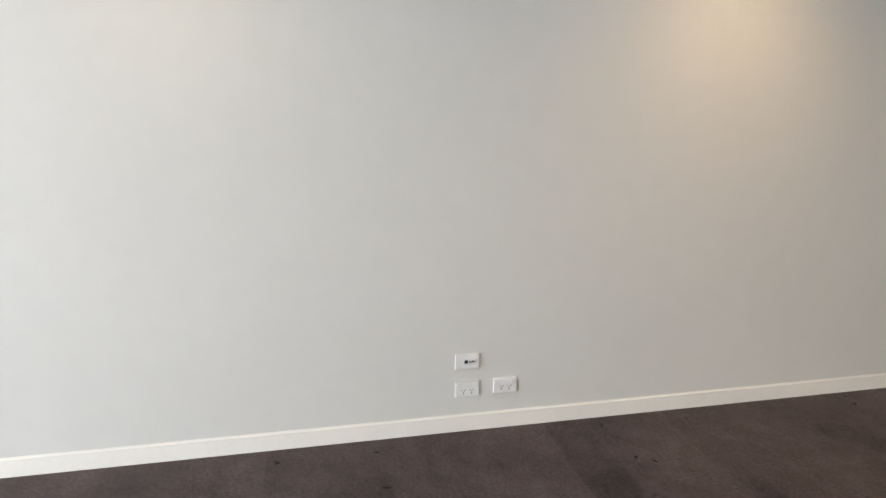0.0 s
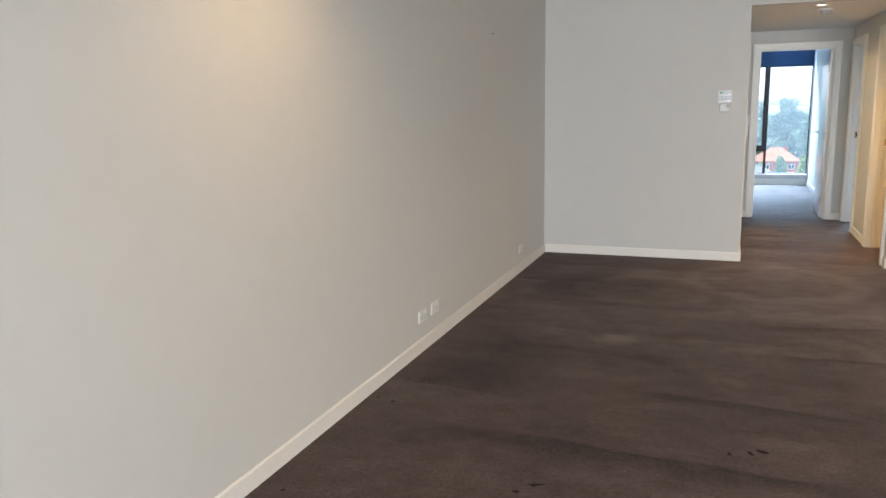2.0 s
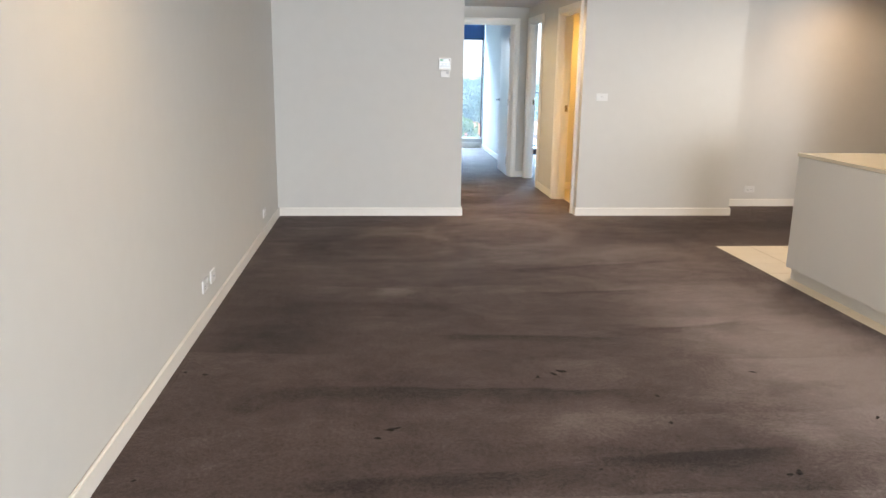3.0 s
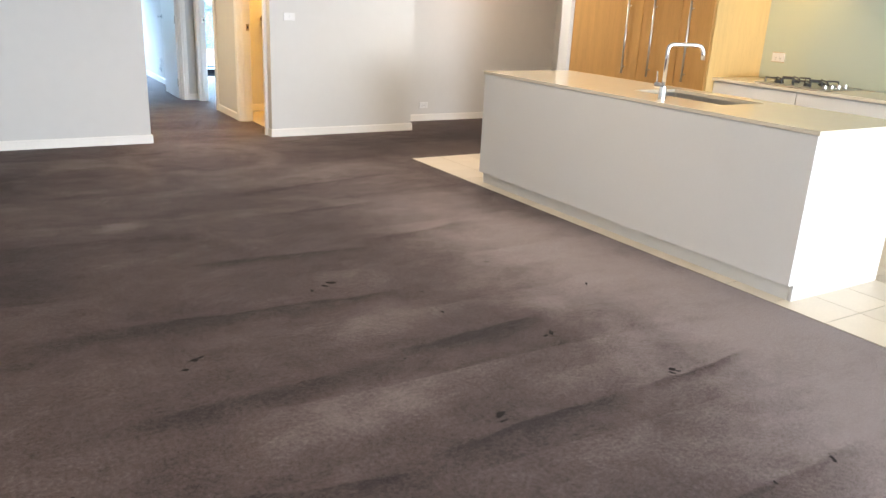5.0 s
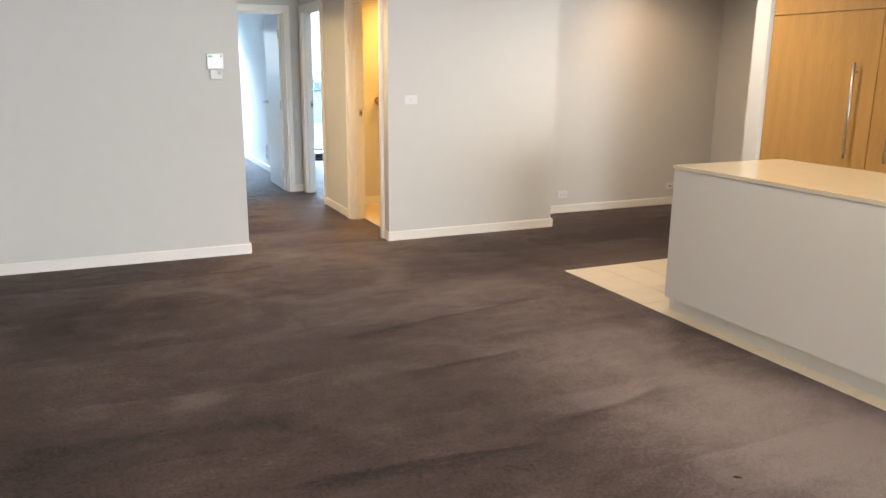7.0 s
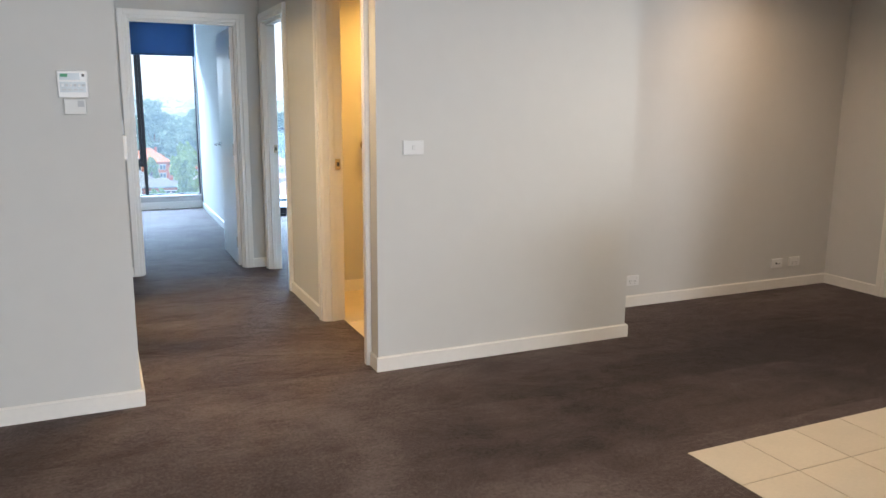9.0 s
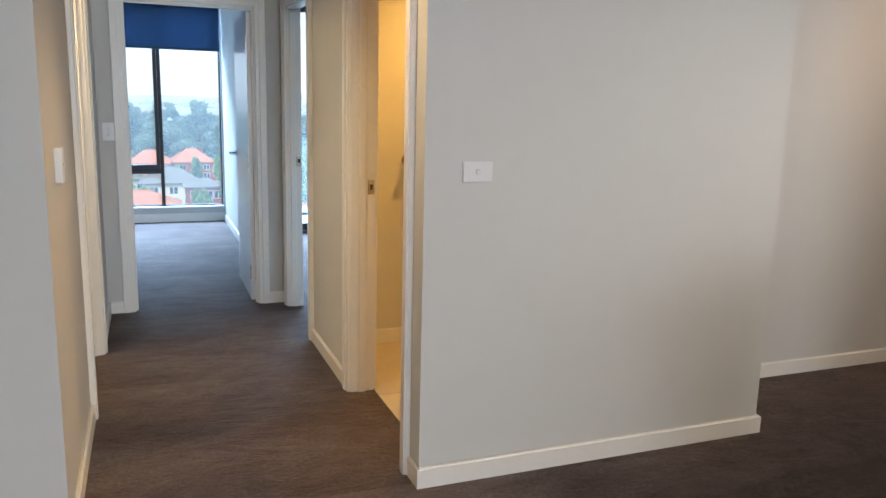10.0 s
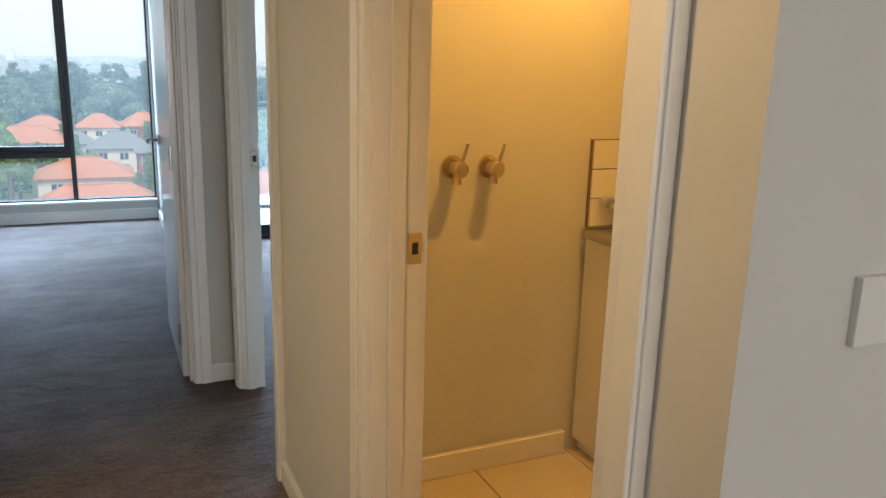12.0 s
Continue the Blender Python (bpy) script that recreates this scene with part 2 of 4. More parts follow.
    grade.inputs["From Min"].default_value, grade.inputs["From Max"].default_value = 0.3, 0.7
    grade.inputs["To Min"].default_value, grade.inputs["To Max"].default_value = 0.40, 1.62
    l.new(pile, grade.inputs["Value"])
    speck.data_type, speck.blend_type = "RGBA", "MULTIPLY"
    speck.inputs[0].default_value = 1.0
    l.new(ramp.outputs[0], speck.inputs[6])
    l.new(grade.outputs[0], speck.inputs[7])
    l.new(speck.outputs[2], b.inputs["Base Color"])
    ripple = math("ADD", noise_at(3.0, (1.0, 1.5, 1), 12, 3, 0.9), math("MULTIPLY", noise_at(11.0, (0.6, 1.6, 1), -14, 3, 0.8), 0.30))
    # loose ripples only where the carpet runs through the hall
    loose = n.new("ShaderNodeMapRange")
    loose.interpolation_type = "SMOOTHSTEP"
    loose.inputs["From Min"].default_value, loose.inputs["From Max"].default_value = 6.6, 9.0
    loose.inputs["To Min"].default_value, loose.inputs["To Max"].default_value = 0.02, 1.0
    l.new(axes.outputs[1], loose.inputs["Value"])
    taut = math("ADD", 0.12, math("MULTIPLY", soft(axes.outputs[1], 11.2, 12.8), 0.88))
    height = math("ADD", math("MULTIPLY", ripple, math("MULTIPLY", loose.outputs[0], taut)), math("ADD", math("MULTIPLY", pile, 0.12), math("MULTIPLY", grain, 0.05)))
    bp = n.new("ShaderNodeBump")
    bp.inputs["Strength"].default_value, bp.inputs["Distance"].default_value = 0.8, 0.058
    l.new(height, bp.inputs["Height"])
    l.new(bp.outputs[0], b.inputs["Normal"])
    return m


def glass_material(name, color, rough=0.0):
    m = bpy.data.materials.new(name)
    m.use_nodes = True
    n, l = m.node_tree.nodes, m.node_tree.links
    b = n["Principled BSDF"]
    b.inputs["Base Color"].default_value = (*color, 1)
    b.inputs["Roughness"].default_value, b.inputs["Transmission Weight"].default_value, b.inputs["IOR"].default_value = rough, 1.0, 1.02
    # a thin film that scatters the daylight, added to veil the view with haze
    veil, both = n.new("ShaderNodeBsdfTranslucent"), n.new("ShaderNodeMixShader")
    veil.inputs["Color"].default_value = (0.75, 0.85, 0.9, 1)
    both.inputs[0].default_value = 0.030
    l.new(b.outputs[0], both.inputs[1])
    l.new(veil.outputs[0], both.inputs[2])
    l.new(both.outputs[0], n["Material Output"].inputs["Surface"])
    return m


def lit_material(name, color, strength):
    m = bpy.data.materials.new(name)
    m.use_nodes = True
    b = m.node_tree.nodes["Principled BSDF"]
    b.inputs["Base Color"].default_value = (*color, 1)
    b.inputs["Emission Color"].default_value, b.inputs["Emission Strength"].default_value = (*color, 1), strength
    return m


PAINT = material("wall_paint", (0.640, 0.634, 0.612), 0.75, vary=0.02, scale=0.7, fine=9, bump=0.06, bump_scale=260, spec=0.3)
CEIL = material("ceiling_paint", (0.80, 0.79, 0.77), 0.9, vary=0.015, scale=0.6, fine=8)
TRIM = material("trim_enamel", (0.84, 0.815, 0.765), 0.34, vary=0.03, scale=3, fine=40)
DOORP = material("door_enamel", (0.76, 0.75, 0.73), 0.28, vary=0.02, scale=2, fine=30, coat=0.25)
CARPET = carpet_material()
TILE = material("floor_tile", (0.62, 0.54, 0.42), 0.35, vary=0.06, scale=5, fine=60, random_tone=0.05)
GROUT = material("grout", (0.17, 0.135, 0.10), 0.9, vary=0.1, scale=6)
TIMBER = material("oak_veneer", (0.43, 0.235, 0.068), 0.42, vary=0.14, scale=3, fine=26, stretch=(6, 6, 0.5), bump=0.03, bump_scale=60)
STONE = material("cream_stone", (0.70, 0.63, 0.50), 0.18, vary=0.03, scale=14, fine=240, coat=0.3)
LAMINATE = material("white_laminate", (0.72, 0.705, 0.675), 0.38, vary=0.015, scale=2, fine=60)
CHROME = material("chrome", (0.85, 0.86, 0.88), 0.10, 1.0)
STEEL = material("brushed_steel", (0.47, 0.465, 0.45), 0.30, 1.0, vary=0.06, scale=30, fine=200, stretch=(1, 1, 12))
BRASS = material("nickel_brass", (0.62, 0.52, 0.36), 0.25, 1.0)
BLACK = material("black_iron", (0.015, 0.015, 0.016), 0.5, vary=0.2, scale=20)
FRAME = material("dark_aluminium", (0.018, 0.022, 0.030), 0.4, 0.3, vary=0.1, scale=8)
PLASTIC = material("white_plastic", (0.77, 0.77, 0.765), 0.32)
GREYPL = material("grey_plastic", (0.42, 0.43, 0.44), 0.4)
DARKPL = material("dark_plastic", (0.03, 0.03, 0.035), 0.4)
LCD = material("display_film", (0.50, 0.56, 0.60), 0.2)
GREEN = material("green_print", (0.06, 0.32, 0.16), 0.5)
BLIND = material("navy_blind_fabric", (0.026, 0.052, 0.094), 0.85, vary=0.08, scale=3, fine=300, bump=0.1, bump_scale=600)
SPLASH = material("glass_splashback", (0.50, 0.56, 0.46), 0.07, spec=0.6, vary=0.01, scale=2, coat=0.5)
WTILE = material("white_wall_tile", (0.74, 0.72, 0.67), 0.15, vary=0.03, scale=10, random_tone=0.03)
LINT = material("dark_lint", (0.012, 0.008, 0.007), 0.95, vary=0.3, scale=300)
GLASS = glass_material("window_glass", (0.93, 0.97, 0.97))
LENS = lit_material("lamp_lens", (1.0, 0.80, 0.55), 6.0)
CONCRETE = material("concrete", (0.36, 0.35, 0.33), 0.85, vary=0.1, scale=1, fine=20)


# ---------- builders ----------
def mesh_of(name, bm, mat, smooth=False):
    me = bpy.data.meshes.new(name)
    bmesh.ops.recalc_face_normals(bm, faces=bm.faces)
    bm.to_mesh(me)
    bm.free()
    for mm in mat if isinstance(mat, (list, tuple)) else (mat,):
        me.materials.append(mm)
    if smooth:
        for p in me.polygons:
            p.use_smooth = True
    return me


def add_box(bm, x0, x1, y0, y1, z0, z1, bevel=0.0, segments=2):
    r = bmesh.ops.create_cube(bm, size=1, matrix=Matrix.Translation(((x0 + x1) / 2, (y0 + y1) / 2, (z0 + z1) / 2)) @ Matrix.Diagonal((abs(x1 - x0), abs(y1 - y0), abs(z1 - z0), 1)))
    if bevel:
        edges = list({e for v in r["verts"] for e in v.link_edges})
        bmesh.ops.bevel(bm, geom=edges, offset=bevel, segments=segments, affect="EDGES", profile=0.5)
    return bm


def box(x0, x1, y0, y1, z0, z1, bevel=0.0, segments=2):
    return add_box(bmesh.new(), x0, x1, y0, y1, z0, z1, bevel, segments)


def add_rod(bm, a, b, r0, r1=None, n=16, caps=True):
    a, b = Vector(a), Vector(b)
    turn = (b - a).to_track_quat("Z", "Y").to_matrix().to_4x4()
    bmesh.ops.create_cone(bm, cap_ends=caps, segments=n, radius1=r0, radius2=r0 if r1 is None else r1, depth=(b - a).length, matrix=Matrix.Translation((a + b) / 2) @ turn)
    return bm


def rod(a, b, r0, r1=None, n=16):
    return add_rod(bmesh.new(), a, b, r0, r1, n)


def tube(points, radius, n=12):
    """A bent tube along the given points."""
    bm, rings, pts = bmesh.new(), [], [Vector(p) for p in points]
    side = None
    for i, p in enumerate(pts):
        d = (pts[min(i + 1, len(pts) - 1)] - pts[max(i - 1, 0)]).normalized()
        if side is None:
            side = d.orthogonal().normalized()
        side = (side - d * side.dot(d)).normalized()
        up = d.cross(side)
        rings.append([bm.verts.new(p + radius * (math.cos(2 * math.pi * k / n) * side + math.sin(2 * math.pi * k / n) * up)) for k in range(n)])
    for r, s in zip(rings, rings[1:]):
        for k in range(n):
            bm.faces.new((r[k], r[(k + 1) % n], s[(k + 1) % n], s[k]))
    bm.faces.new(rings[0][::-1])
    bm.faces.new(rings[-1])
    return bm


def part(name, bm, mat, parent, label="", smooth=False):
    ob = new(name, mesh_of(name, bm, mat, smooth))
    ob.parent = parent
    return tagged(ob, label)


def thing(name, m, label, category, group="", kind=""):
    ob = new(name)
    ob.matrix_world = m
    return tagged(ob, label, category, group, kind)


def solid(name, bm, mat, label, category, kind="structure", smooth=False):
    return tagged(new(name, mesh_of(name, bm, mat, smooth)), label, category, kind=kind)


# ---------- the shell ----------


def wall(name, *boxes, label="white painted plasterboard wall"):
    bm = bmesh.new()
    for bx in boxes:
        add_box(bm, *bx)
    return solid(name, bm, PAINT, label, "wall")


wall("wall_west", (-0.15, 0, Y_S - 0.15, Y_END, 0, H_TOP), label="long white painted living room wall")
wall("wall_end_west", (-0.15, X_HALL, Y_END, Y_END + 0.1, 0, H_TOP), (X_HALL, X_HALLR, Y_END, Y_END + 0.1, H_HALL, H_TOP))
wall("wall_end_east", (X_HALLR, 4.646, Y_END, Y_END + 0.1, 0, H_TOP), (4.546, 4.646, Y_END + 0.1, 9.003, 0, H_TOP))
wall("wall_nook_back", (4.546, 7.2, 9.003, 9.103, 0, H_TOP))
wall("wall_nook_east", (7.1, 7.2, 8.46, 9.003, 0, H_TOP), (7.1, 7.2, 7.0, 7.56, 0, H_TOP), (7.1, 7.2, 7.56, 8.46, HEAD, H_TOP))
wall("wall_nook_south", (6.232, 7.2, 6.90, 6.998, 0, H_TOP))
wall("wall_kitchen", (6.23, 6.33, Y_S, 6.90, 0, H_TOP))
wall("wall_hall_west", (1.726, X_HALL, Y_END + 0.1, 9.54, 0, H_HALL), (1.726, X_HALL, 10.44, Y_BED, 0, H_HALL), (1.726, X_HALL, 9.54, 10.44, HEAD, H_HALL))
wall("wall_hall_east", (X_HALLR, 3.13, Y_END + 0.1, 8.607, 0, H_HALL), (X_HALLR, 3.13, 9.47, 10.30, 0, H_HALL), (X_HALLR, 3.11, 10.30, 10.427, 0, H_HALL), (X_HALLR, 3.11, 11.21, Y_BED, 0, H_HALL),
     (X_HALLR, 3.13, 8.607, 9.47, HEAD, H_HALL), (X_HALLR, 3.11, 10.427, 11.21, HEAD, H_HALL))
wall("wall_hall_end", (-0.6, 1.99, Y_BED, Y_BED + 0.1, 0, H_TOP), (2.83, 3.13, Y_BED, Y_BED + 0.1, 0, H_TOP), (1.99, 2.83, Y_BED, Y_BED + 0.1, HEAD, H_TOP))
wall("wall_bath_west", (-0.15, -0.05, Y_END + 0.1, Y_BED, 0, H_TOP))
wall("wall_laundry_back", (3.13, 6.6, 10.2, 10.3, 0, H_TOP))
wall("wall_laundry_east", (4.72, 4.82, 9.103, 10.2, 0, H_TOP))
wall("wall_bedrooms", (2.985, 3.13, Y_BED + 0.1, Y_WIN, 0, H_TOP))
wall("wall_bedroom_west", (-0.6, -0.5, Y_BED + 0.1, Y_WIN, 0, H_TOP))
wall("wall_bedroom_east", (6.5, 6.6, 10.3, Y_SLIDE + 0.12, 0, H_TOP))
wall("wall_north", (-0.6, 0.42, Y_WIN, Y_WIN + 0.15, 0, H_TOP), (0.42, 2.965, Y_WIN, Y_WIN + 0.15, 0, 0.175), (0.42, 2.965, Y_WIN, Y_WIN + 0.15, 2.58, H_TOP), (2.965, 3.13, Y_WIN, Y_WIN + 0.15, 0, H_TOP))
wall("wall_north_east", (3.13, 3.2, Y_SLIDE, Y_SLIDE + 0.12, 0, H_TOP), (5.9, 6.5, Y_SLIDE, Y_SLIDE + 0.12, 0, H_TOP), (3.2, 5.9, Y_SLIDE, Y_SLIDE + 0.12, 2.5, H_TOP))
wall("wall_south", (-0.15, 1.65, Y_S - 0.15, Y_S, 0, H_TOP), (5.85, 6.33, Y_S - 0.15, Y_S, 0, H_TOP), (1.65, 5.85, Y_S - 0.15, Y_S, 2.45, H_TOP))

for nm, x0, x1, y0, y1, z in (("ceiling_living", 0, 6.23, Y_S, Y_END, H_LIV), ("ceiling_nook", 6.23, 7.1, 7.0, Y_END, H_LIV), ("ceiling_nook_back", 4.646, 7.1, Y_END + 0.002, 9.003, H_LIV),
                              ("ceiling_hall", X_HALL, X_HALLR, Y_END + 0.1, Y_BED, H_HALL), ("ceiling_bath", -0.05, 1.726, Y_END + 0.1, Y_BED, H_HALL), ("ceiling_laundry", 3.13, 4.72, Y_END + 0.1, 10.2, H_HALL + 0.002),
                              ("ceiling_bedroom", -0.5, 2.985, Y_BED + 0.1, Y_WIN, H_BED), ("ceiling_bedroom_east", 3.13, 6.5, 10.3, Y_SLIDE, H_BED)):
    solid(nm, box(x0, x1, y0, y1, z, z + 0.1), CEIL, "flat white painted plasterboard ceiling", "ceiling")

# carpet: one sheet around the tiled kitchen
bm = bmesh.new()
for bx in ((-0.15, 3.87, Y_S - 0.15, 7.0), (-0.6, 7.2, 7.0, 10.42), (-0.6, 6.6, 10.42, 14.37), (-0.6, 3.13, 14.37, 15.53)):
    add_box(bm, *bx, -0.06, 0)
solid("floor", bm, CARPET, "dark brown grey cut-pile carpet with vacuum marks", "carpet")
solid("slab", box(-0.6, 7.2, -6.2, 16.9, -0.36, -0.06), CONCRETE, "grey concrete floor slab of the flat", "slab")
# out of view; the south overhang is added to hold the sun off the glazing
solid("roof_slab", box(-0.6, 7.2, -6.2, 15.60, H_TOP, H_TOP + 0.2), CONCRETE, "unseen grey concrete slab over the flat, overhanging to keep out sun", "slab")
solid("lower_storeys", box(-0.6, 7.2, -6.2, 16.9, -18.0, -0.36), CONCRETE, "plain concrete storeys under the flat", "building")


def skirt(name, x0, y0, x1, y1, nx, ny, h=0.083, t=0.018):
    """A skirting board along a wall face, standing t out of it along (nx, ny)."""
    bm = box(min(x0, x1, x0 + nx * t, x1 + nx * t), max(x0, x1, x0 + nx * t, x1 + nx * t), min(y0, y1, y0 + ny * t, y1 + ny * t), max(y0, y1, y0 + ny * t, y1 + ny * t), 0, h)
    top = [e for e in bm.edges if all(v.co.z > h - 1e-4 for v in e.verts)]
    bmesh.ops.bevel(bm, geom=top, offset=0.008, segments=3, affect="EDGES")
    return solid(name, bm, TRIM, "cream white enamelled timber skirting board", "skirting board")


skirt("baseboard_1", 0, Y_S, 0, Y_END, 1, 0)
skirt("baseboard_2", 0.015, Y_END, X_HALL + 0.015, Y_END, 0, -1)
skirt("baseboard_3", X_HALL, Y_END, X_HALL, 9.473, 1, 0)
skirt("baseboard_4", X_HALL, 10.507, X_HALL, Y_BED, 1, 0)
skirt("baseboard_5", X_HALL + 0.015, Y_BED, 1.923, Y_BED, 0, -1)
skirt("baseboard_6", 2.897, Y_BED, X_HALLR, Y_BED, 0, -1)
skirt("baseboard_7", X_HALLR, 9.537, X_HALLR, 10.36, -1, 0)
skirt("baseboard_8", X_HALLR, Y_END, X_HALLR, 8.54, -1, 0, 0.083, 0.012)
skirt("baseboard_9", X_HALLR - 0.012, Y_END, 4.661, Y_END, 0, -1)
skirt("baseboard_10", 4.646, Y_END, 4.646, 9.003, 1, 0)
skirt("baseboard_11", 4.661, 9.003, 7.1, 9.003, 0, -1)
skirt("baseboard_12", 7.1, 8.53, 7.1, 8.988, -1, 0)
skirt("baseboard_13", 3.13, 10.2, 4.05, 10.2, 0, -1, 0.092)
skirt("baseboard_14", 2.985, Y_BED + 0.1, 2.985, Y_WIN, -1, 0)
skirt("baseboard_15", -0.5, Y_WIN, 2.97, Y_WIN, 0, -1, 0.10, 0.02)


# ---------- doorways ----------
def doorway(name, axis, face0, face1, a0, a1, label, sides=(1, 1), trims=(1, 1)):
    """Jambs, stops and architraves of an opening a0..a1 in a wall between the faces face0 and face1.
    axis 'x': the wall's faces lie at constant x, and a runs along y; 'y': the other way about."""
    root = thing(name, Matrix(), label, "door", kind="structure")

    def put(nm, f0, f1, p0, p1, z0, z1, bev=0.0, mat=TRIM):
        b = (f0, f1, p0, p1, z0, z1) if axis == "x" else (p0, p1, f0, f1, z0, z1)
        return part(nm, box(*b, bev), mat, root)

    J, W = 0.012, 0.067
    for p, q in ((a0, a0 + J), (a1 - J, a1)):
        put("jamb", face0 - 0.002, face1 + 0.002, p, q, 0, HEAD)
    put("jamb", face0 - 0.002, face1 + 0.002, a0 + J, a1 - J, HEAD - J, HEAD)
    mid = face1 - 0.058 if sides[0] else face0 + 0.058
    for p, q in ((a0 + J, a0 + J + 0.012), (a1 - J - 0.012, a1 - J)):
        put("door_stop", mid - 0.018, mid + 0.018, p, q, 0, HEAD - J, 0.002)
    put("door_stop", mid - 0.018, mid + 0.018, a0 + J + 0.012, a1 - J - 0.012, HEAD - J - 0.012, HEAD - J, 0.002)
    for face, sgn in ((face0, -1), (face1, 1))[:len(trims)]:
        f = sorted((face, face + sgn * 0.020))
        g = sorted((face + sgn * 0.020, face + sgn * 0.028))
        for p, q, inner in ((a0 - W, a0 + 0.004, 1), (a1 - 0.004, a1 + W, 0)):
            put("architrave", *f, p, q, 0, HEAD + W, 0.003)
            s = (p + 0.002, p + 0.045) if inner else (q - 0.045, q - 0.002)
            put("architrave", *g, *s, 0, HEAD + W - 0.002, 0.003)
        put("architrave", *f, a0 + 0.004, a1 - 0.004, HEAD - 0.004, HEAD + W, 0.003)
        put("architrave", *g, a0 - W + 0.045, a1 + W - 0.045, HEAD + W - 0.045, HEAD + W - 0.002, 0.003)
    return root, put


def strike_plate(root, put, fa, fb, p, sgn):
    """A latch keeper let into the jamb at p, facing along sgn."""
    put("strike_plate", fa, fb, *sorted((p, p + sgn * 0.0025)), 1.00, 1.07, 0.001, BRASS)
    put("strike_slot", fa + 0.010, fb - 0.008, *sorted((p + sgn * 0.0025, p + sgn * 0.0035)), 1.022, 1.048, 0.0, DARKPL)


d1, put1 = doorway("door_1", "x", X_HALLR, 3.13, 8.607, 9.47, "white enamelled door frame to the lit laundry")
strike_plate(d1, put1, 3.099, 3.131, 9.458, -1)
d2, put2 = doorway("door_2", "x", X_HALLR, 3.11, 10.427, 11.21, "white enamelled door frame to the second bedroom", trims=(1,))
strike_plate(d2, put2, 3.075, 3.108, 11.198, -1)
d3, put3 = doorway("door_3", "x", 1.726, X_HALL, 9.54, 10.44, "cream enamelled door frame to the lit bathroom", sides=(0, 1))
put3("hinge", 1.728, 1.751, 10.4255, 10.4275, 0.20, 0.30, 0.0, STEEL)
d4, put4 = doorway("door_4", "y", Y_BED, Y_BED + 0.1, 1.99, 2.83, "white enamelled door frame to the main bedroom")
d5, put5 = doorway("door_5", "x", 7.1, 7.2, 7.56, 8.46, "white enamelled frame of the entry door")


def door_leaf(name, m, width, label, height=2.03):
    """A flush door; its hinge edge is the local z axis, the leaf runs along +x, 36 mm thick along -y."""
    root = thing(name, m, label, "door", kind="structure")
    part("leaf", box(0, width, -0.036, 0, 0.012, height, 0.002), DOORP, root)
    for sgn, y in ((-1, -0.036), (1, 0.0)):
        part("rose", rod((width - 0.06, y, 1.03), (width - 0.06, y + sgn * 0.010, 1.03), 0.026, n=24), CHROME, root)
        part("door_handle", tube([(width - 0.06, y + sgn * 0.008, 1.03), (width - 0.06, y + sgn * 0.045, 1.03), (width - 0.07, y + sgn * 0.056, 1.03), (width - 0.10, y + sgn * 0.060, 1.03), (width - 0.185, y + sgn * 0.058, 1.03)], 0.009), CHROME, root, "chrome lever handle", True)
    part("latch_plate", box(width - 0.0005, width + 0.0015, -0.030, -0.006, 0.97, 1.09), STEEL, root)
    for z in (0.22, 1.02, 1.82):
        part("hinge", rod((-0.006, 0.004, z - 0.05), (-0.006, 0.004, z + 0.05), 0.007, n=10), STEEL, root)
        part("hinge_flap", box(-0.003, 0.028, 0.0, 0.0015, z - 0.05, z + 0.05), STEEL, root)
    return root


door_leaf("door_leaf_bedroom", pose(2.779, Y_BED + 0.063, 0, 0, 0, 89.5), 0.81, "white flush door standing open into the bedroom")
door_leaf("door_leaf_laundry", pose(3.150, 8.622, 0, 0, 0, 2), 0.82, "white flush door folded back inside the laundry")
door_leaf("door_leaf_second", pose(3.150, 10.445, 0, 0, 0, 3), 0.74, "white flush door folded back into the second bedroom")
door_leaf("door_leaf_bathroom", pose(1.711, 10.460, 0, 0, 0, 180), 0.84, "white flush door standing open into the bathroom")
door_leaf("door_leaf_entry", pose(7.145, 7.574, 0, 0, 0, 90), 0.87, "white flush entry door, closed")


# ---------- windows ----------
def window_bar(root, name, x0, x1, y0, y1, z0, z1, mat=FRAME):
    return part(name, box(x0, x1, y0, y1, z0, z1, 0.003), mat, root)


def pane(root, x0, x1, y, z0, z1):
    ob = part("pane", box(x0, x1, y - 0.003, y + 0.003, z0, z1), GLASS, root)
    ob.visible_shadow = False
    return ob


w1 = thing("window_1", Matrix(), "floor-to-ceiling bedroom window in dark aluminium frames", "window", kind="structure")
yw = Y_WIN + 0.04
for nm, x0, x1, dy, z0, z1 in (("window_frame", 0.42, 2.965, 0, 0.175, 0.198), ("window_frame", 0.42, 2.965, 0, 2.53, 2.58), ("window_frame", 0.42, 0.46, 0, 0.198, 2.53), ("window_frame", 2.950, 2.965, 0, 0.198, 2.53),
                               ("mullion", 2.262, 2.302, 0, 0.198, 2.53), ("sash_stile", 2.220, 2.260, -0.012, 0.572, 2.53), ("sash_stile", 0.462, 0.502, -0.012, 0.572, 2.53),
                               ("transom", 0.502, 2.220, -0.012, 0.625, 0.676), ("transom", 0.46, 2.262, 0, 0.570, 0.622)):
    window_bar(w1, nm, x0, x1, yw + dy, yw + dy + 0.08, z0, z1)
pane(w1, 0.50, 2.22, yw + 0.03, 0.676, 2.53)
pane(w1, 0.46, 2.262, yw + 0.04, 0.198, 0.570)
pane(w1, 2.302, 2.950, yw + 0.04, 0.198, 2.53)
part("window_sill", box(0.42, 2.965, Y_WIN - 0.025, yw, 0.163, 0.184, 0.003), TRIM, w1)

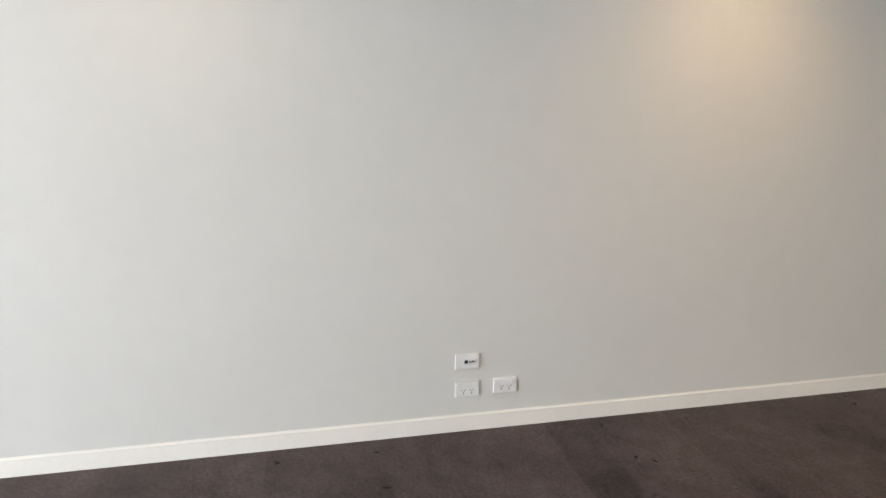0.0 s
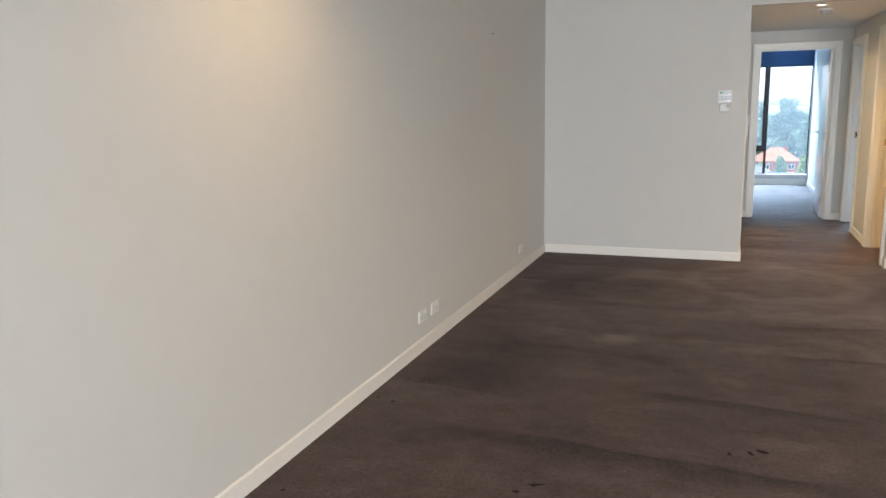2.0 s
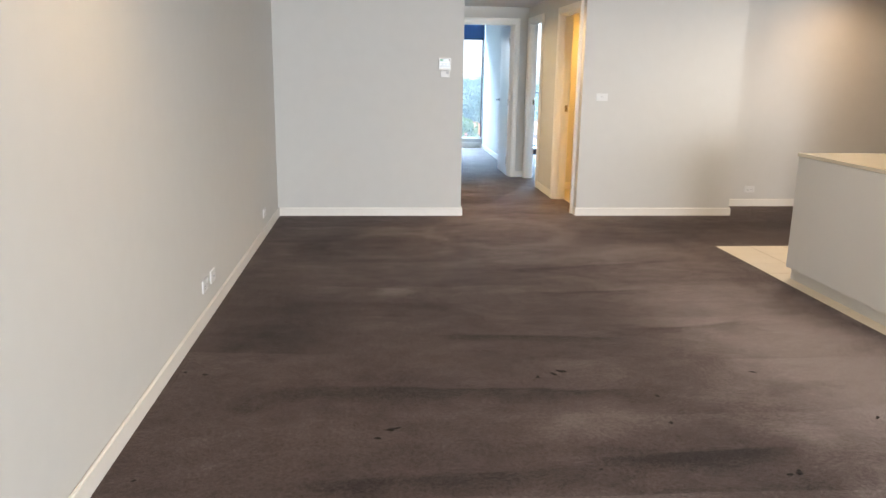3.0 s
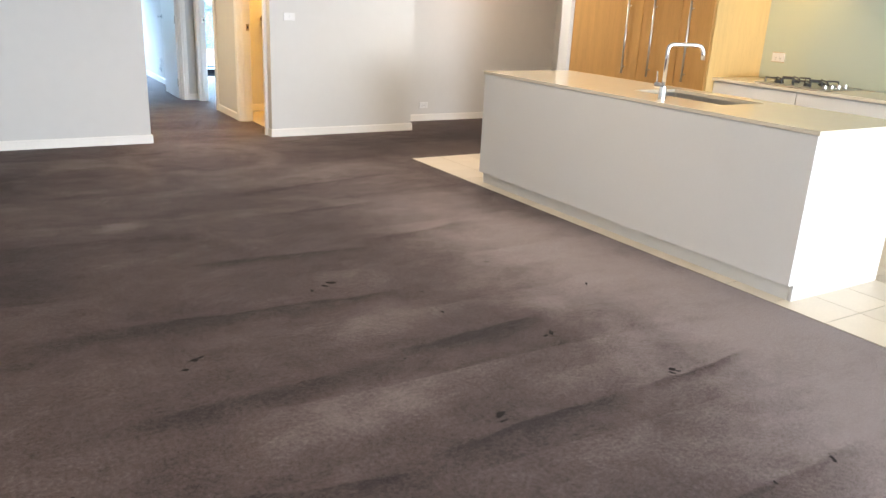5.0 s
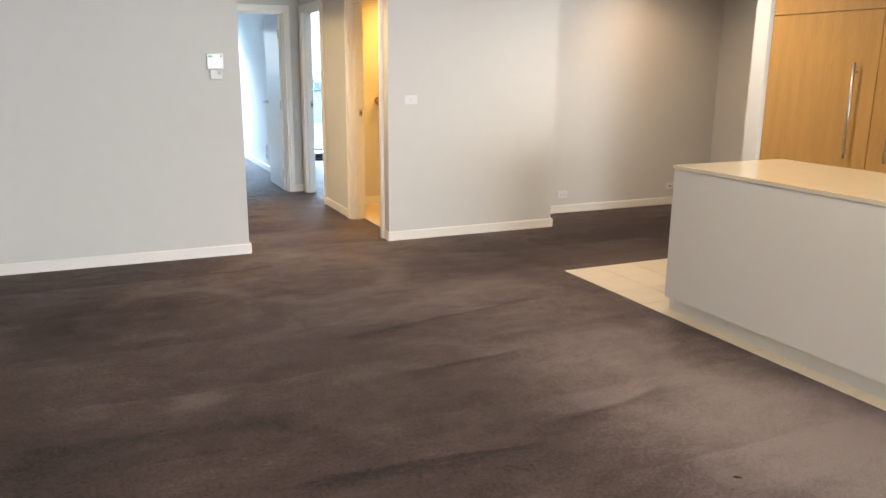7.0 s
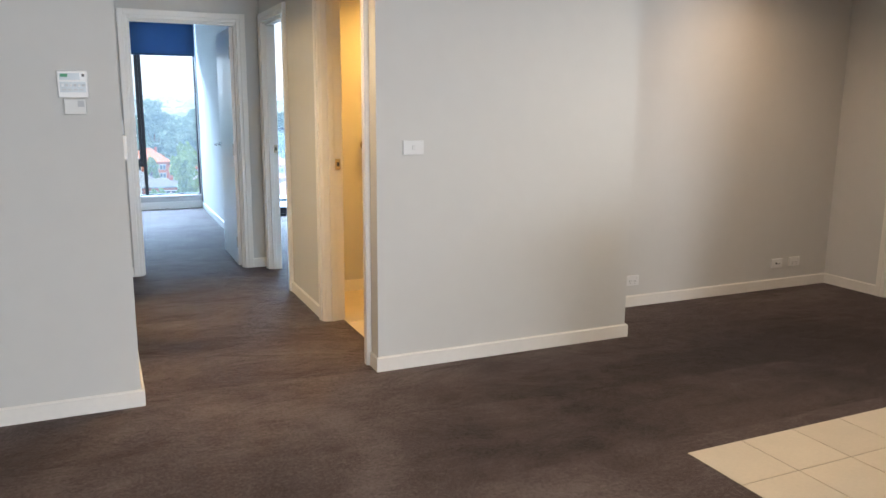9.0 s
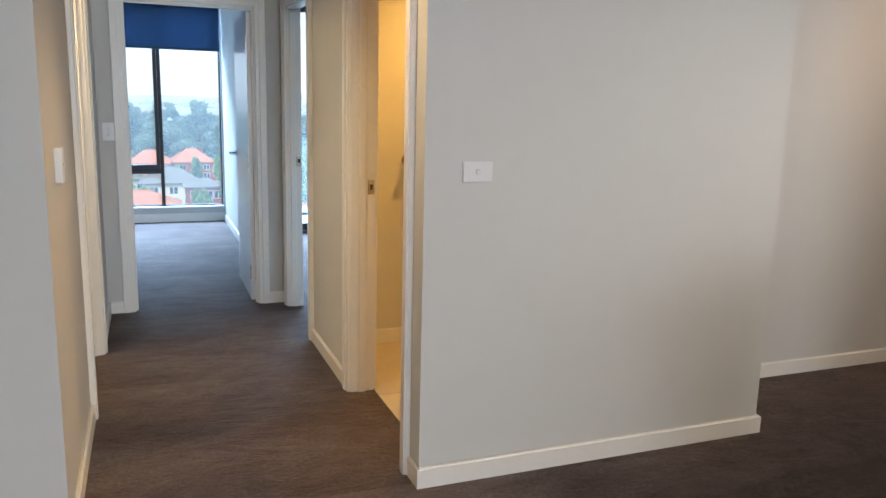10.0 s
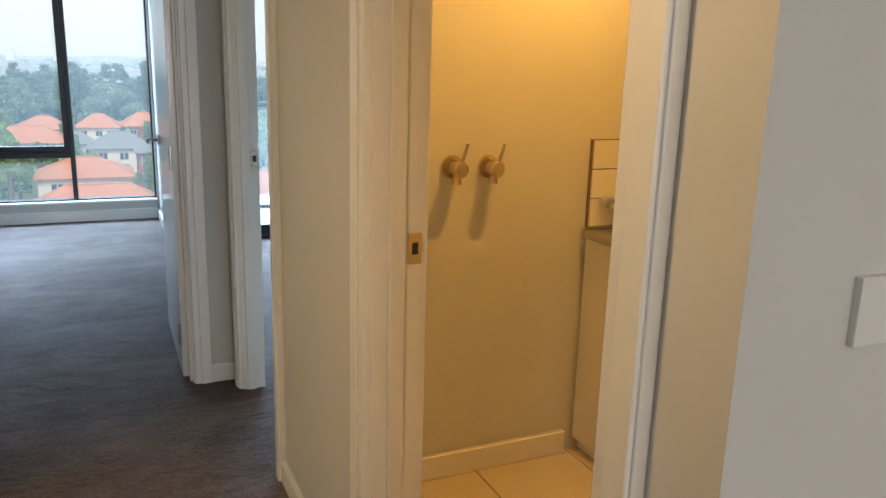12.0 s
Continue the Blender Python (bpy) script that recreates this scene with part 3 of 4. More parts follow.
w2 = thing("window_2", Matrix(), "dark aluminium sliding glass door to the balcony", "window", kind="structure")
for nm, x0, x1, y0, y1, z0, z1 in (("track", 3.2, 5.9, 14.25, 14.37, 0, 0.03), ("window_frame", 3.2, 5.9, 14.27, 14.36, 2.45, 2.5), ("window_frame", 3.2, 3.25, 14.27, 14.36, 0.03, 2.45), ("window_frame", 5.85, 5.9, 14.27, 14.36, 0.03, 2.45),
                                   ("rail", 3.25, 4.6, 14.29, 14.33, 0.03, 0.11), ("rail", 3.25, 4.6, 14.29, 14.33, 2.38, 2.45), ("stile", 4.53, 4.6, 14.29, 14.33, 0.11, 2.38), ("rail", 4.56, 5.85, 14.335, 14.36, 0.03, 0.11), ("stile", 4.56, 4.62, 14.335, 14.36, 0.11, 2.45)):
    window_bar(w2, nm, x0, x1, y0, y1, z0, z1)
pane(w2, 3.25, 4.53, 14.31, 0.11, 2.38)
pane(w2, 4.62, 5.85, 14.348, 0.11, 2.45)

w3 = thing("window_3", Matrix(), "wide balcony glazing of the living room", "window", kind="structure")
for nm, x0, x1, z0, z1 in (("window_frame", 1.65, 5.85, 0, 0.07), ("window_frame", 1.65, 5.85, 2.38, 2.45), ("window_frame", 1.65, 1.71, 0.07, 2.38), ("window_frame", 5.79, 5.85, 0.07, 2.38), ("mullion", 3.0, 3.07, 0.07, 2.38), ("mullion", 4.40, 4.47, 0.07, 2.38)):
    window_bar(w3, nm, x0, x1, Y_S - 0.12, Y_S - 0.04, z0, z1)
for x0, x1 in ((1.71, 3.0), (3.07, 4.40), (4.47, 5.79)):
    pane(w3, x0, x1, Y_S - 0.08, 0.07, 2.38)

blind = thing("roller_blind", pose(1.70, Y_WIN - 0.06, 0), "navy blue roller blind half lowered over the window", "blind")
bm = bmesh.new()
cols, rows_n = 24, 6
grid = [[bm.verts.new((-1.28 + 2.54 * i / cols, 0.004 * math.sin(i * 0.9) * (1 - j / rows_n), 2.02 + (2.53 - 2.02) * j / rows_n)) for j in range(rows_n + 1)] for i in range(cols + 1)]
for i in range(cols):
    for j in range(rows_n):
        bm.faces.new((grid[i][j], grid[i + 1][j], grid[i + 1][j + 1], grid[i][j + 1]))
bmesh.ops.solidify(bm, geom=bm.faces[:], thickness=0.0015)
part("fabric", bm, BLIND, blind)
part("bottom_bar", box(-1.28, 1.26, -0.010, 0.010, 1.995, 2.023, 0.004), BLIND, blind)
part("roller_tube", rod((-1.28, 0.02, 2.555), (1.26, 0.02, 2.555), 0.028), BLIND, blind)
part("bracket", box(-1.30, -1.28, -0.02, 0.055, 2.51, 2.60), PLASTIC, blind)
part("bracket", box(1.262, 1.278, -0.02, 0.055, 2.51, 2.60), PLASTIC, blind)

# balcony beyond the second bedroom
solid("balcony_floor", box(3.13, 7.2, 14.37, 16.6, -0.06, -0.02), material("balcony_tile", (0.50, 0.50, 0.47), 0.6, vary=0.06, scale=5), "pale grey tiled balcony floor", "balcony")
bal = thing("balcony_balustrade", pose(0, 0, 0), "glass balustrade with a dark metal rail", "railing", kind="structure")
window_bar(bal, "handrail", 3.13, 7.2, 15.52, 15.57, 1.03, 1.07)
window_bar(bal, "bottom_rail", 3.13, 7.2, 15.53, 15.56, 0.02, 0.06)
for x in (3.2, 4.5, 5.8, 7.1):
    window_bar(bal, "post", x, x + 0.04, 15.53, 15.56, -0.02, 1.03)
for x in (3.24, 4.54, 5.84):
    pane(bal, x + 0.02, x + 1.24, 15.545, 0.08, 1.01)


# ---------- wall fittings ----------
# every plate is built in its own frame: x out of the wall, y along it, z up, centre at the origin
def plate(root, w=0.115, h=0.072):
    return part("plate", box(-0.001, 0.009, -w / 2, w / 2, -h / 2, h / 2, 0.0012, 2), PLASTIC, root)


def power_outlet(m, label="white double power outlet on the wall", group="power outlets", rim=None):
    root = thing("power_outlet", m, label, "power outlet", group)
    plate(root)
    if rim:
        part("metal_rim", box(-0.001, 0.0035, -0.062, 0.062, -0.041, 0.041, 0.001), rim, root, "brushed metal rim")
    for y in (-0.041, 0.041):
        part("rocker", box(0.009, 0.0125, y - 0.008, y + 0.008, 0.010, 0.028, 0.0015), PLASTIC, root)
    for y in (-0.018, 0.022):
        for dy, dz, a in ((-0.007, 0.002, 30), (0.007, 0.002, -30), (0.0, -0.012, 0)):
            bm = box(0.0086, 0.0094, -0.0014, 0.0014, -0.0050, 0.0050)
            bmesh.ops.transform(bm, matrix=pose(0, y + dy, dz - 0.006, a), verts=bm.verts)
            part("socket_slot", bm, DARKPL, root)
    return root


def data_outlet(m, plain=False):
    label = "white wall plate with a small aerial socket" if plain else "white wall plate with a dark aerial socket"
    root = thing("data_outlet", m, label, "data outlet")
    plate(root)
    if plain:
        part("aerial_connector", rod((0.009, 0, 0), (0.016, 0, 0), 0.006, n=12), GREYPL, root)
        return root
    part("socket", box(0.009, 0.012, -0.014, 0.002, -0.008, 0.008, 0.001), DARKPL, root)
    part("aerial_connector", rod((0.009, 0.012, 0.0), (0.020, 0.012, 0.0), 0.005, n=12), STEEL, root)
    part("aerial_connector", rod((0.009, 0.026, 0.001), (0.017, 0.026, 0.001), 0.0045, n=12), STEEL, root)
    return root


def light_switch(m, upright=False, n=1, label="white single light switch on the wall"):
    root = thing("light_switch", m, label, "light switch", "light switches")
    w, h = (0.072, 0.115) if upright else (0.115, 0.072)
    plate(root, w, h)
    for k in range(n):
        off = (k - (n - 1) / 2) * 0.034
        dy, dz = (0, off) if upright else (off, 0)
        part("rocker_frame", box(0.009, 0.0102, dy - 0.0082, dy + 0.0082, dz - 0.0092, dz + 0.0092, 0.0008), GREYPL, root)
        bm = box(0.0088, 0.0138, dy - 0.0068, dy + 0.0068, dz - 0.0078, dz + 0.0078, 0.002)
        bmesh.ops.transform(bm, matrix=Matrix.Translation((0, 0, dz)) @ pose(0, 0, 0, 0, 2, 0) @ Matrix.Translation((0, 0, -dz)), verts=bm.verts)
        part("rocker", bm, PLASTIC, root)
    return root


data_outlet(pose(0, 2.285, 0.338))
power_outlet(pose(0, 2.287, 0.203))
power_outlet(pose(0, 2.474, 0.207))
power_outlet(pose(0, 5.165, 0.212))
data_outlet(pose(0, 5.372, 0.212), True)
power_outlet(pose(0, 7.50, 0.20))
power_outlet(pose(5.137, 9.003, 0.190, 0, 0, -90))
data_outlet(pose(6.544, 9.003, 0.203, 0, 0, -90))
power_outlet(pose(6.735, 9.003, 0.205, 0, 0, -90))
power_outlet(pose(6.224, 4.99, 1.107, 0, 0, 180), "white double power outlet with a metal rim on the splashback", rim=BRASS)
power_outlet(pose(2.985, 13.43, 0.32, 0, 0, 180))
data_outlet(pose(2.985, 13.43, 0.20, 0, 0, 180))
light_switch(pose(3.220, Y_END, 1.197, 0, 0, -90))
sw_hall = light_switch(pose(X_HALL + 0.014, 8.735, 1.203, 0, 0, 0), True, 1, "white light switch on a raised mounting block")
part("mounting_block", box(-0.014, 0, -0.036, 0.036, -0.0575, 0.0575, 0.002), PLASTIC, sw_hall)
light_switch(pose(1.887, Y_BED, 1.215, 0, 0, -90), True, 2, "white two-gang light switch beside the bedroom door")

th = thing("air_conditioner_controller", pose(1.642, Y_END, 1.493, 0, 0, -90), "white wall controller with a grey screen and green badge", "wall controller")
part("body", box(0, 0.022, -0.060, 0.060, -0.058, 0.058, 0.005, 3), PLASTIC, th)
part("screen", box(0.022, 0.0232, -0.050, 0.028, 0.018, 0.046), LCD, th, "grey display screen")
part("badge", box(0.0232, 0.0240, -0.046, -0.018, 0.030, 0.043), GREEN, th, "green print badge")
part("sticker", box(0.022, 0.0230, 0.033, 0.051, 0.022, 0.048), PLASTIC, th)
part("sticker_print", box(0.0230, 0.0236, 0.037, 0.047, 0.032, 0.044), DARKPL, th)
part("key_panel", box(0.022, 0.0228, -0.050, 0.050, -0.034, 0.010), LCD, th)
for k in range(6):
    part("key", box(0.0228, 0.0245, -0.044 + 0.016 * k, -0.034 + 0.016 * k, -0.010, 0.000, 0.001), GREYPL if k % 2 else PLASTIC, th)
for k in range(4):
    part("print_bar", box(0.0228, 0.0234, -0.042 + 0.022 * k, -0.026 + 0.022 * k, -0.026, -0.020), GREYPL, th)
hd = thing("remote_holder", pose(1.645, Y_END, 1.398, 0, 0, -90), "pale grey plastic holder under the wall controller", "holder")
part("cup", box(0, 0.020, -0.044, 0.044, -0.034, 0.034, 0.004, 3), material("holder_plastic", (0.66, 0.66, 0.64), 0.35), hd)
part("label", box(0.020, 0.0208, 0.010, 0.036, 0.000, 0.026), GREYPL, hd)

sm = thing("smoke_alarm", pose(2.47, 9.10, H_HALL), "round white smoke alarm on the hall ceiling", "smoke alarm")
part("base", rod((0, 0, -0.012), (0, 0, 0), 0.062, n=32), PLASTIC, sm)
part("cover", rod((0, 0, -0.045), (0, 0, -0.012), 0.040, 0.055, n=32), GREYPL, sm)

hook = thing("wall_hook", pose(0, 6.67, 1.98), "small dark picture hook fixed in the wall", "hook")
part("pin", rod((0, 0, 0), (0.012, 0, 0.004), 0.003, n=8), DARKPL, hook)
part("head", rod((0.010, 0, 0.003), (0.013, 0, 0.004), 0.006, n=10), DARKPL, hook)


def downlight(x, y, z):
    root = thing("downlight", pose(x, y, z), "round recessed downlight with a white trim, lit", "ceiling light", "downlights")
    bm = bmesh.new()
    n = 32
    rings = [[bm.verts.new((r * math.cos(2 * math.pi * k / n), r * math.sin(2 * math.pi * k / n), h)) for k in range(n)] for r, h in ((0.050, -0.001), (0.046, -0.006), (0.036, -0.005), (0.034, -0.001))]
    for a, b in zip(rings, rings[1:]):
        for k in range(n):
            bm.faces.new((a[k], a[(k + 1) % n], b[(k + 1) % n], b[k]))
    part("trim_ring", bm, PLASTIC, root)
    part("lens", rod((0, 0, -0.002), (0, 0, -0.0005), 0.034, n=24), LENS, root)


# (2.75, 4.45), (2.55, 7.3) and (4.7, 6.95) are unseen fittings added at fill lamps
for x, y, z in ((0.55, 3.55, H_LIV), (0.55, 1.05, H_LIV), (2.75, 4.45, H_LIV), (2.55, 7.3, H_LIV), (4.2, 4.9, H_LIV), (4.7, 6.95, H_LIV), (5.85, 8.32, H_LIV), (2.40, 8.72, H_HALL)):
    downlight(x, y, z)


# ---------- kitchen ----------
isl = thing("kitchen_island", pose(0, 0, 0), "white laminate kitchen island on a recessed plinth", "kitchen island")
X0, X1, Y0, Y1 = 3.922, 4.76, 3.060, 5.957
part("front_panel", box(X0, X0 + 0.018, Y0 + 0.001, Y1 - 0.001, 0.095, 0.885, 0.0015), LAMINATE, isl)
part("end_panel", box(X0 + 0.044, X1, Y0, Y0 + 0.018, 0.004, 0.888, 0.0015), LAMINATE, isl)
part("end_panel", box(X0 + 0.044, X1, Y1 - 0.018, Y1, 0.004, 0.888, 0.0015), LAMINATE, isl)
part("end_panel", box(X0 + 0.020, X0 + 0.044, Y0, Y0 + 0.018, 0.095, 0.888), LAMINATE, isl)
part("end_panel", box(X0 + 0.020, X0 + 0.044, Y1 - 0.018, Y1, 0.095, 0.888), LAMINATE, isl)
part("carcass", box(X0 + 0.020, X1 - 0.022, Y0 + 0.020, 3.84, 0.097, 0.886), LAMINATE, isl)
part("carcass", box(X0 + 0.020, X1 - 0.022, 4.74, Y1 - 0.020, 0.097, 0.886), LAMINATE, isl)
part("carcass", box(X0 + 0.020, X1 - 0.022, 3.842, 4.738, 0.097, 0.66), LAMINATE, isl)
part("plinth", box(3.968, X1 - 0.08, Y0 + 0.020, Y1 - 0.020, 0.004, 0.093), LAMINATE, isl)
for k in range(4):
    y = Y0 + 0.022 + k * 0.705
    door = part("door", box(X1 - 0.020, X1 - 0.002, y, y + 0.700, 0.10, 0.880, 0.0015), LAMINATE, isl)
    part("handle", rod((X1 + 0.02, y + 0.2, 0.82), (X1 + 0.02, y + 0.5, 0.82), 0.006), STEEL, door)


def worktop_with_hole(name, x0, x1, y0, y1, z0, z1, hole, label):
    """A stone slab with a rectangular cut-out."""
    bm = bmesh.new()
    hx0, hx1, hy0, hy1 = hole
    for bx in ((x0, hx0, y0, y1), (hx1, x1, y0, y1), (hx0, hx1, y0, hy0), (hx0, hx1, hy1, y1)):
        add_box(bm, *bx, z0, z1)
    bmesh.ops.remove_doubles(bm, verts=bm.verts, dist=1e-5)
    return tagged(new(name, mesh_of(name, bm, STONE)), label, "worktop")


worktop_with_hole("island_worktop", 3.915, 4.80, 3.052, 5.965, 0.888, 0.910, (4.26, 4.66, 3.92, 4.66), "cream polished stone worktop of the kitchen island")

sink = thing("sink", pose(4.46, 4.29, 0.910), "stainless steel undermount sink in the island", "sink")
bm = bmesh.new()
ring_sizes = ((0.20, 0.37, -0.022), (0.196, 0.366, -0.026), (0.185, 0.355, -0.17), (0.165, 0.335, -0.185))
rings = []
for hx, hy, z in ring_sizes:
    r = []
    for cx, cy, a0 in ((1, 1, 0), (-1, 1, 90), (-1, -1, 180), (1, -1, 270)):
        for k in range(5):
            a = radians(a0 + 22.5 * k)
            r.append(bm.verts.new((cx * (hx - 0.03) + 0.03 * math.cos(a), cy * (hy - 0.03) + 0.03 * math.sin(a), z)))
    rings.append(r)
for a, b in zip(rings, rings[1:]):
    for k in range(len(a)):
        bm.faces.new((a[k], a[(k + 1) % len(a)], b[(k + 1) % len(b)], b[k]))
bm.faces.new(rings[-1])
bmesh.ops.solidify(bm, geom=bm.faces[:], thickness=0.002)
part("bowl", bm, STEEL, sink, smooth=True)
part("drain", rod((0, 0, -0.1848), (0, 0, -0.178), 0.042, n=24), CHROME, sink)
part("rim", box(-0.205, 0.205, -0.375, -0.366, -0.0225, -0.0215), STEEL, sink)

tap = thing("kitchen_tap", pose(4.075, 4.235, 0.910), "chrome square-neck kitchen mixer tap", "tap")
part("base", rod((0, 0, 0), (0, 0, 0.075), 0.026, 0.022, n=24), CHROME, tap, smooth=False)
arc = [(0, 0, 0.07), (0, 0, 0.30)]
arc += [(0.030 * (1 - math.cos(radians(a))), 0, 0.30 + 0.030 * math.sin(radians(a))) for a in (20, 40, 60, 80, 90)]
arc += [(0.18, 0, 0.33)]
arc += [(0.18 + 0.045 * math.sin(radians(a)), 0, 0.33 - 0.045 * (1 - math.cos(radians(a)))) for a in (20, 40, 60, 80, 90)]
arc += [(0.227, 0, 0.245)]
sp = tube(arc, 0.0125, 14)
bmesh.ops.transform(sp, matrix=pose(0, 0, 0, 0, 0, -26), verts=sp.verts)
part("spout", sp, CHROME, tap, smooth=True)
part("mixer_body", rod((0, 0.0, 0.080), (0, 0.062, 0.080), 0.019, n=20), CHROME, tap)
part("lever", tube([(0, 0.055, 0.085), (0, 0.058, 0.12), (0.003, 0.066, 0.165)], 0.005, 8), CHROME, tap)

# tall oak cupboards
part_white = wall("kitchen_pier", (5.52, 6.23, 6.862, 7.000, 0, H_TOP), label="white painted end panel beside the oak cupboards")
for y0, y1, hy, over in ((5.942, 6.860, 6.095, True), (5.502, 5.940, 5.785, True), (5.17, 5.500, 5.385, True)):
    unit = thing("pantry_cupboard", pose(0, 0, 0), "tall oak veneer cupboard with a steel bar handle", "cupboard", "tall kitchen cupboards")
    part("body", box(5.582, 6.225, y0, y1, 0.10, 2.42), TIMBER, unit)
    part("plinth", box(5.64, 6.22, y0, y1, 0.004, 0.10), LAMINATE, unit)
    for z0, z1 in ((0.105, 1.862), (1.868, 2.415)):
        door = part("door", box(5.560, 5.580, y0 + 0.002, y1 - 0.002, z0, z1, 0.0015), TIMBER, unit)
        if z0 < 1:
            bm = rod((5.528, hy, 0.87), (5.528, hy, 1.52), 0.009, n=16)
            for z in (0.93, 1.46):
                add_rod(bm, (5.528, hy, z), (5.562, hy, z), 0.006, n=10)
        else:
            c = (y0 + y1) / 2
            w = min(0.17, (y1 - y0) / 2 - 0.06)
            bm = rod((5.528, c - w, 2.03), (5.528, c + w, 2.03), 0.009, n=16)
            for s in (-1, 1):
                add_rod(bm, (5.528, c + s * (w - 0.04), 2.03), (5.562, c + s * (w - 0.04), 2.03), 0.006, n=10)
        part("handle", bm, STEEL, door, "brushed steel bar handle", True)
solid("bulkhead", box(5.585, 6.228, 5.17, 6.860, 2.422, H_LIV), PAINT, "white painted bulkhead over the oak cupboards", "bulkhead")
side = thing("cupboard_side_panel", pose(0, 0, 0), "pale oak side panel of the tall cupboards", "panel")
part("board", box(5.570, 6.225, 5.150, 5.168, 0.004, 2.42, 0.001), material("oak_side", (0.56, 0.38, 0.15), 0.4, vary=0.1, scale=3, fine=26, stretch=(6, 6, 0.5)), side)

# cooking bench
for k, (y0, y1) in enumerate(((4.38, 5.148), (3.60, 4.378), (2.82, 3.598), (2.04, 2.818))):
    unit = thing("base_cabinet", pose(0, 0, 0), "white laminate kitchen drawer cabinet", "cabinet", "kitchen base cabinets")
    part("body", box(5.672, 6.225, y0, y1, 0.10, 0.905), LAMINATE, unit)
    part("plinth", box(5.72, 6.22, y0, y1, 0.004, 0.10), LAMINATE, unit)
    for z0, z1 in ((0.11, 0.46), (0.464, 0.74), (0.744, 0.898)):
        dr = part("drawer", box(5.652, 5.670, y0 + 0.002, y1 - 0.002, z0, z1, 0.0015), LAMINATE, unit)
        part("finger_pull", box(5.648, 5.652, y0 + 0.002, y1 - 0.002, z1 - 0.012, z1 - 0.004), LAMINATE, dr)
wt = thing("kitchen_worktop", pose(0, 0, 0), "cream polished stone worktop along the splashback", "worktop")
part("slab", box(5.630, 6.222, 2.03, 5.148, 0.907, 0.930, 0.002), STONE, wt)
solid("splashback", box(6.222, 6.2295, 2.03, 5.149, 0.932, 2.00), SPLASH, "pale green glass splashback", "splashback")
hob = thing("gas_cooktop", pose(5.94, 4.50, 0.930), "steel gas cooktop with black cast iron trivets", "cooktop")
part("tray", box(-0.24, 0.24, -0.30, 0.30, 0.0, 0.010, 0.004), STEEL, hob)
for x, y, r in ((-0.11, 0.17, 0.038), (0.11, 0.17, 0.030), (-0.10, -0.07, 0.030), (0.11, -0.07, 0.045)):
    b = part("burner", rod((x, y, 0.010), (x, y, 0.024), r, r * 0.85, n=20), BLACK, hob)
    part("burner_cap", rod((x, y, 0.0245), (x, y, 0.031), r * 0.7, n=20), BLACK, b)
    bm = bmesh.new()
    for a in range(4):
        c, s = math.cos(radians(90 * a + 45)), math.sin(radians(90 * a + 45))
        add_rod(bm, (x + 0.02 * c, y + 0.02 * s, 0.045), (x + 0.10 * c, y + 0.10 * s, 0.045), 0.006, n=6)
        add_rod(bm, (x + 0.10 * c, y + 0.10 * s, 0.010), (x + 0.10 * c, y + 0.10 * s, 0.050), 0.006, n=6)
    part("trivet", bm, BLACK, hob)
for k in range(4):
    part("knob", rod((-0.15 + 0.085 * k, -0.245, 0.010), (-0.15 + 0.085 * k, -0.245, 0.034), 0.018, 0.015, n=16), STEEL, hob)
hood = thing("range_hood", pose(0, 0, 0), "slim steel range hood over the cooktop", "range hood")
part("canopy", box(5.95, 6.225, 4.30, 4.94, 2.02, 2.10, 0.004), STEEL, hood)

# ---------- laundry ----------
for x, z in ((3.548, 1.112), (3.681, 1.110)):
    t = thing("washing_machine_tap", pose(x, 10.2, z) @ Matrix.Diagonal((1.3, 1.15, 1.3, 1)), "polished nickel wall tap with a small lever", "tap", "washing machine taps")
    part("flange", rod((0, 0, 0), (0, -0.010, 0), 0.030, 0.028, n=28), BRASS, t)
    part("body", rod((0, -0.010, 0), (0, -0.060, -0.002), 0.019, 0.021, n=24), BRASS, t)
    part("cap", rod((0, -0.060, -0.002), (0, -0.066, -0.002), 0.021, 0.016, n=24), BRASS, t)
    part("lever", tube([(0.004, -0.050, 0.010), (0.012, -0.054, 0.038), (0.018, -0.056, 0.062)], 0.0045, 8), BRASS, t)
    part("outlet", rod((0, -0.035, -0.015), (0, -0.035, -0.040), 0.010, 0.012, n=16), BRASS, t)
tub = thing("laundry_trough", pose(0, 0, 0), "white laundry tub cabinet with a steel basin", "laundry tub")
part("body", box(4.080, 4.70, 9.62, 10.18, 0.06, 0.845, 0.004), LAMINATE, tub)
part("plinth", box(4.11, 4.68, 9.66, 10.18, 0.012, 0.06), LAMINATE, tub)
part("door", box(4.100, 4.69, 9.604, 9.619, 0.08, 0.83, 0.002), LAMINATE, tub)
part("basin_rim", box(4.062, 4.71, 9.60, 10.185, 0.847, 0.872, 0.006), STEEL, tub)
part("basin", box(4.13, 4.64, 9.66, 10.12, 0.8722, 0.8745, 0.001), STEEL, tub)
part("spout", tube([(4.18, 10.19, 0.985), (4.18, 10.13, 0.985), (4.18, 10.10, 0.97), (4.18, 10.08, 0.94)], 0.012, 12), CHROME, tub)
part("tap_head", rod((4.150, 10.192, 0.972), (4.150, 10.145, 0.972), 0.024, 0.020, n=20), CHROME, tub)
sp = thing("laundry_splashback", pose(0, 0, 0), "three rows of white wall tiles over the laundry tub", "tiled splashback", kind="structure")
part("grout_bed", box(4.086, 4.716, 10.190, 10.1995, 0.880, 1.196), GROUT, sp)
me = mesh_of("wall_tile", box(-0.0985, 0.0985, -0.004, 0.004, -0.0505, 0.0505, 0.0015, 1), WTILE)
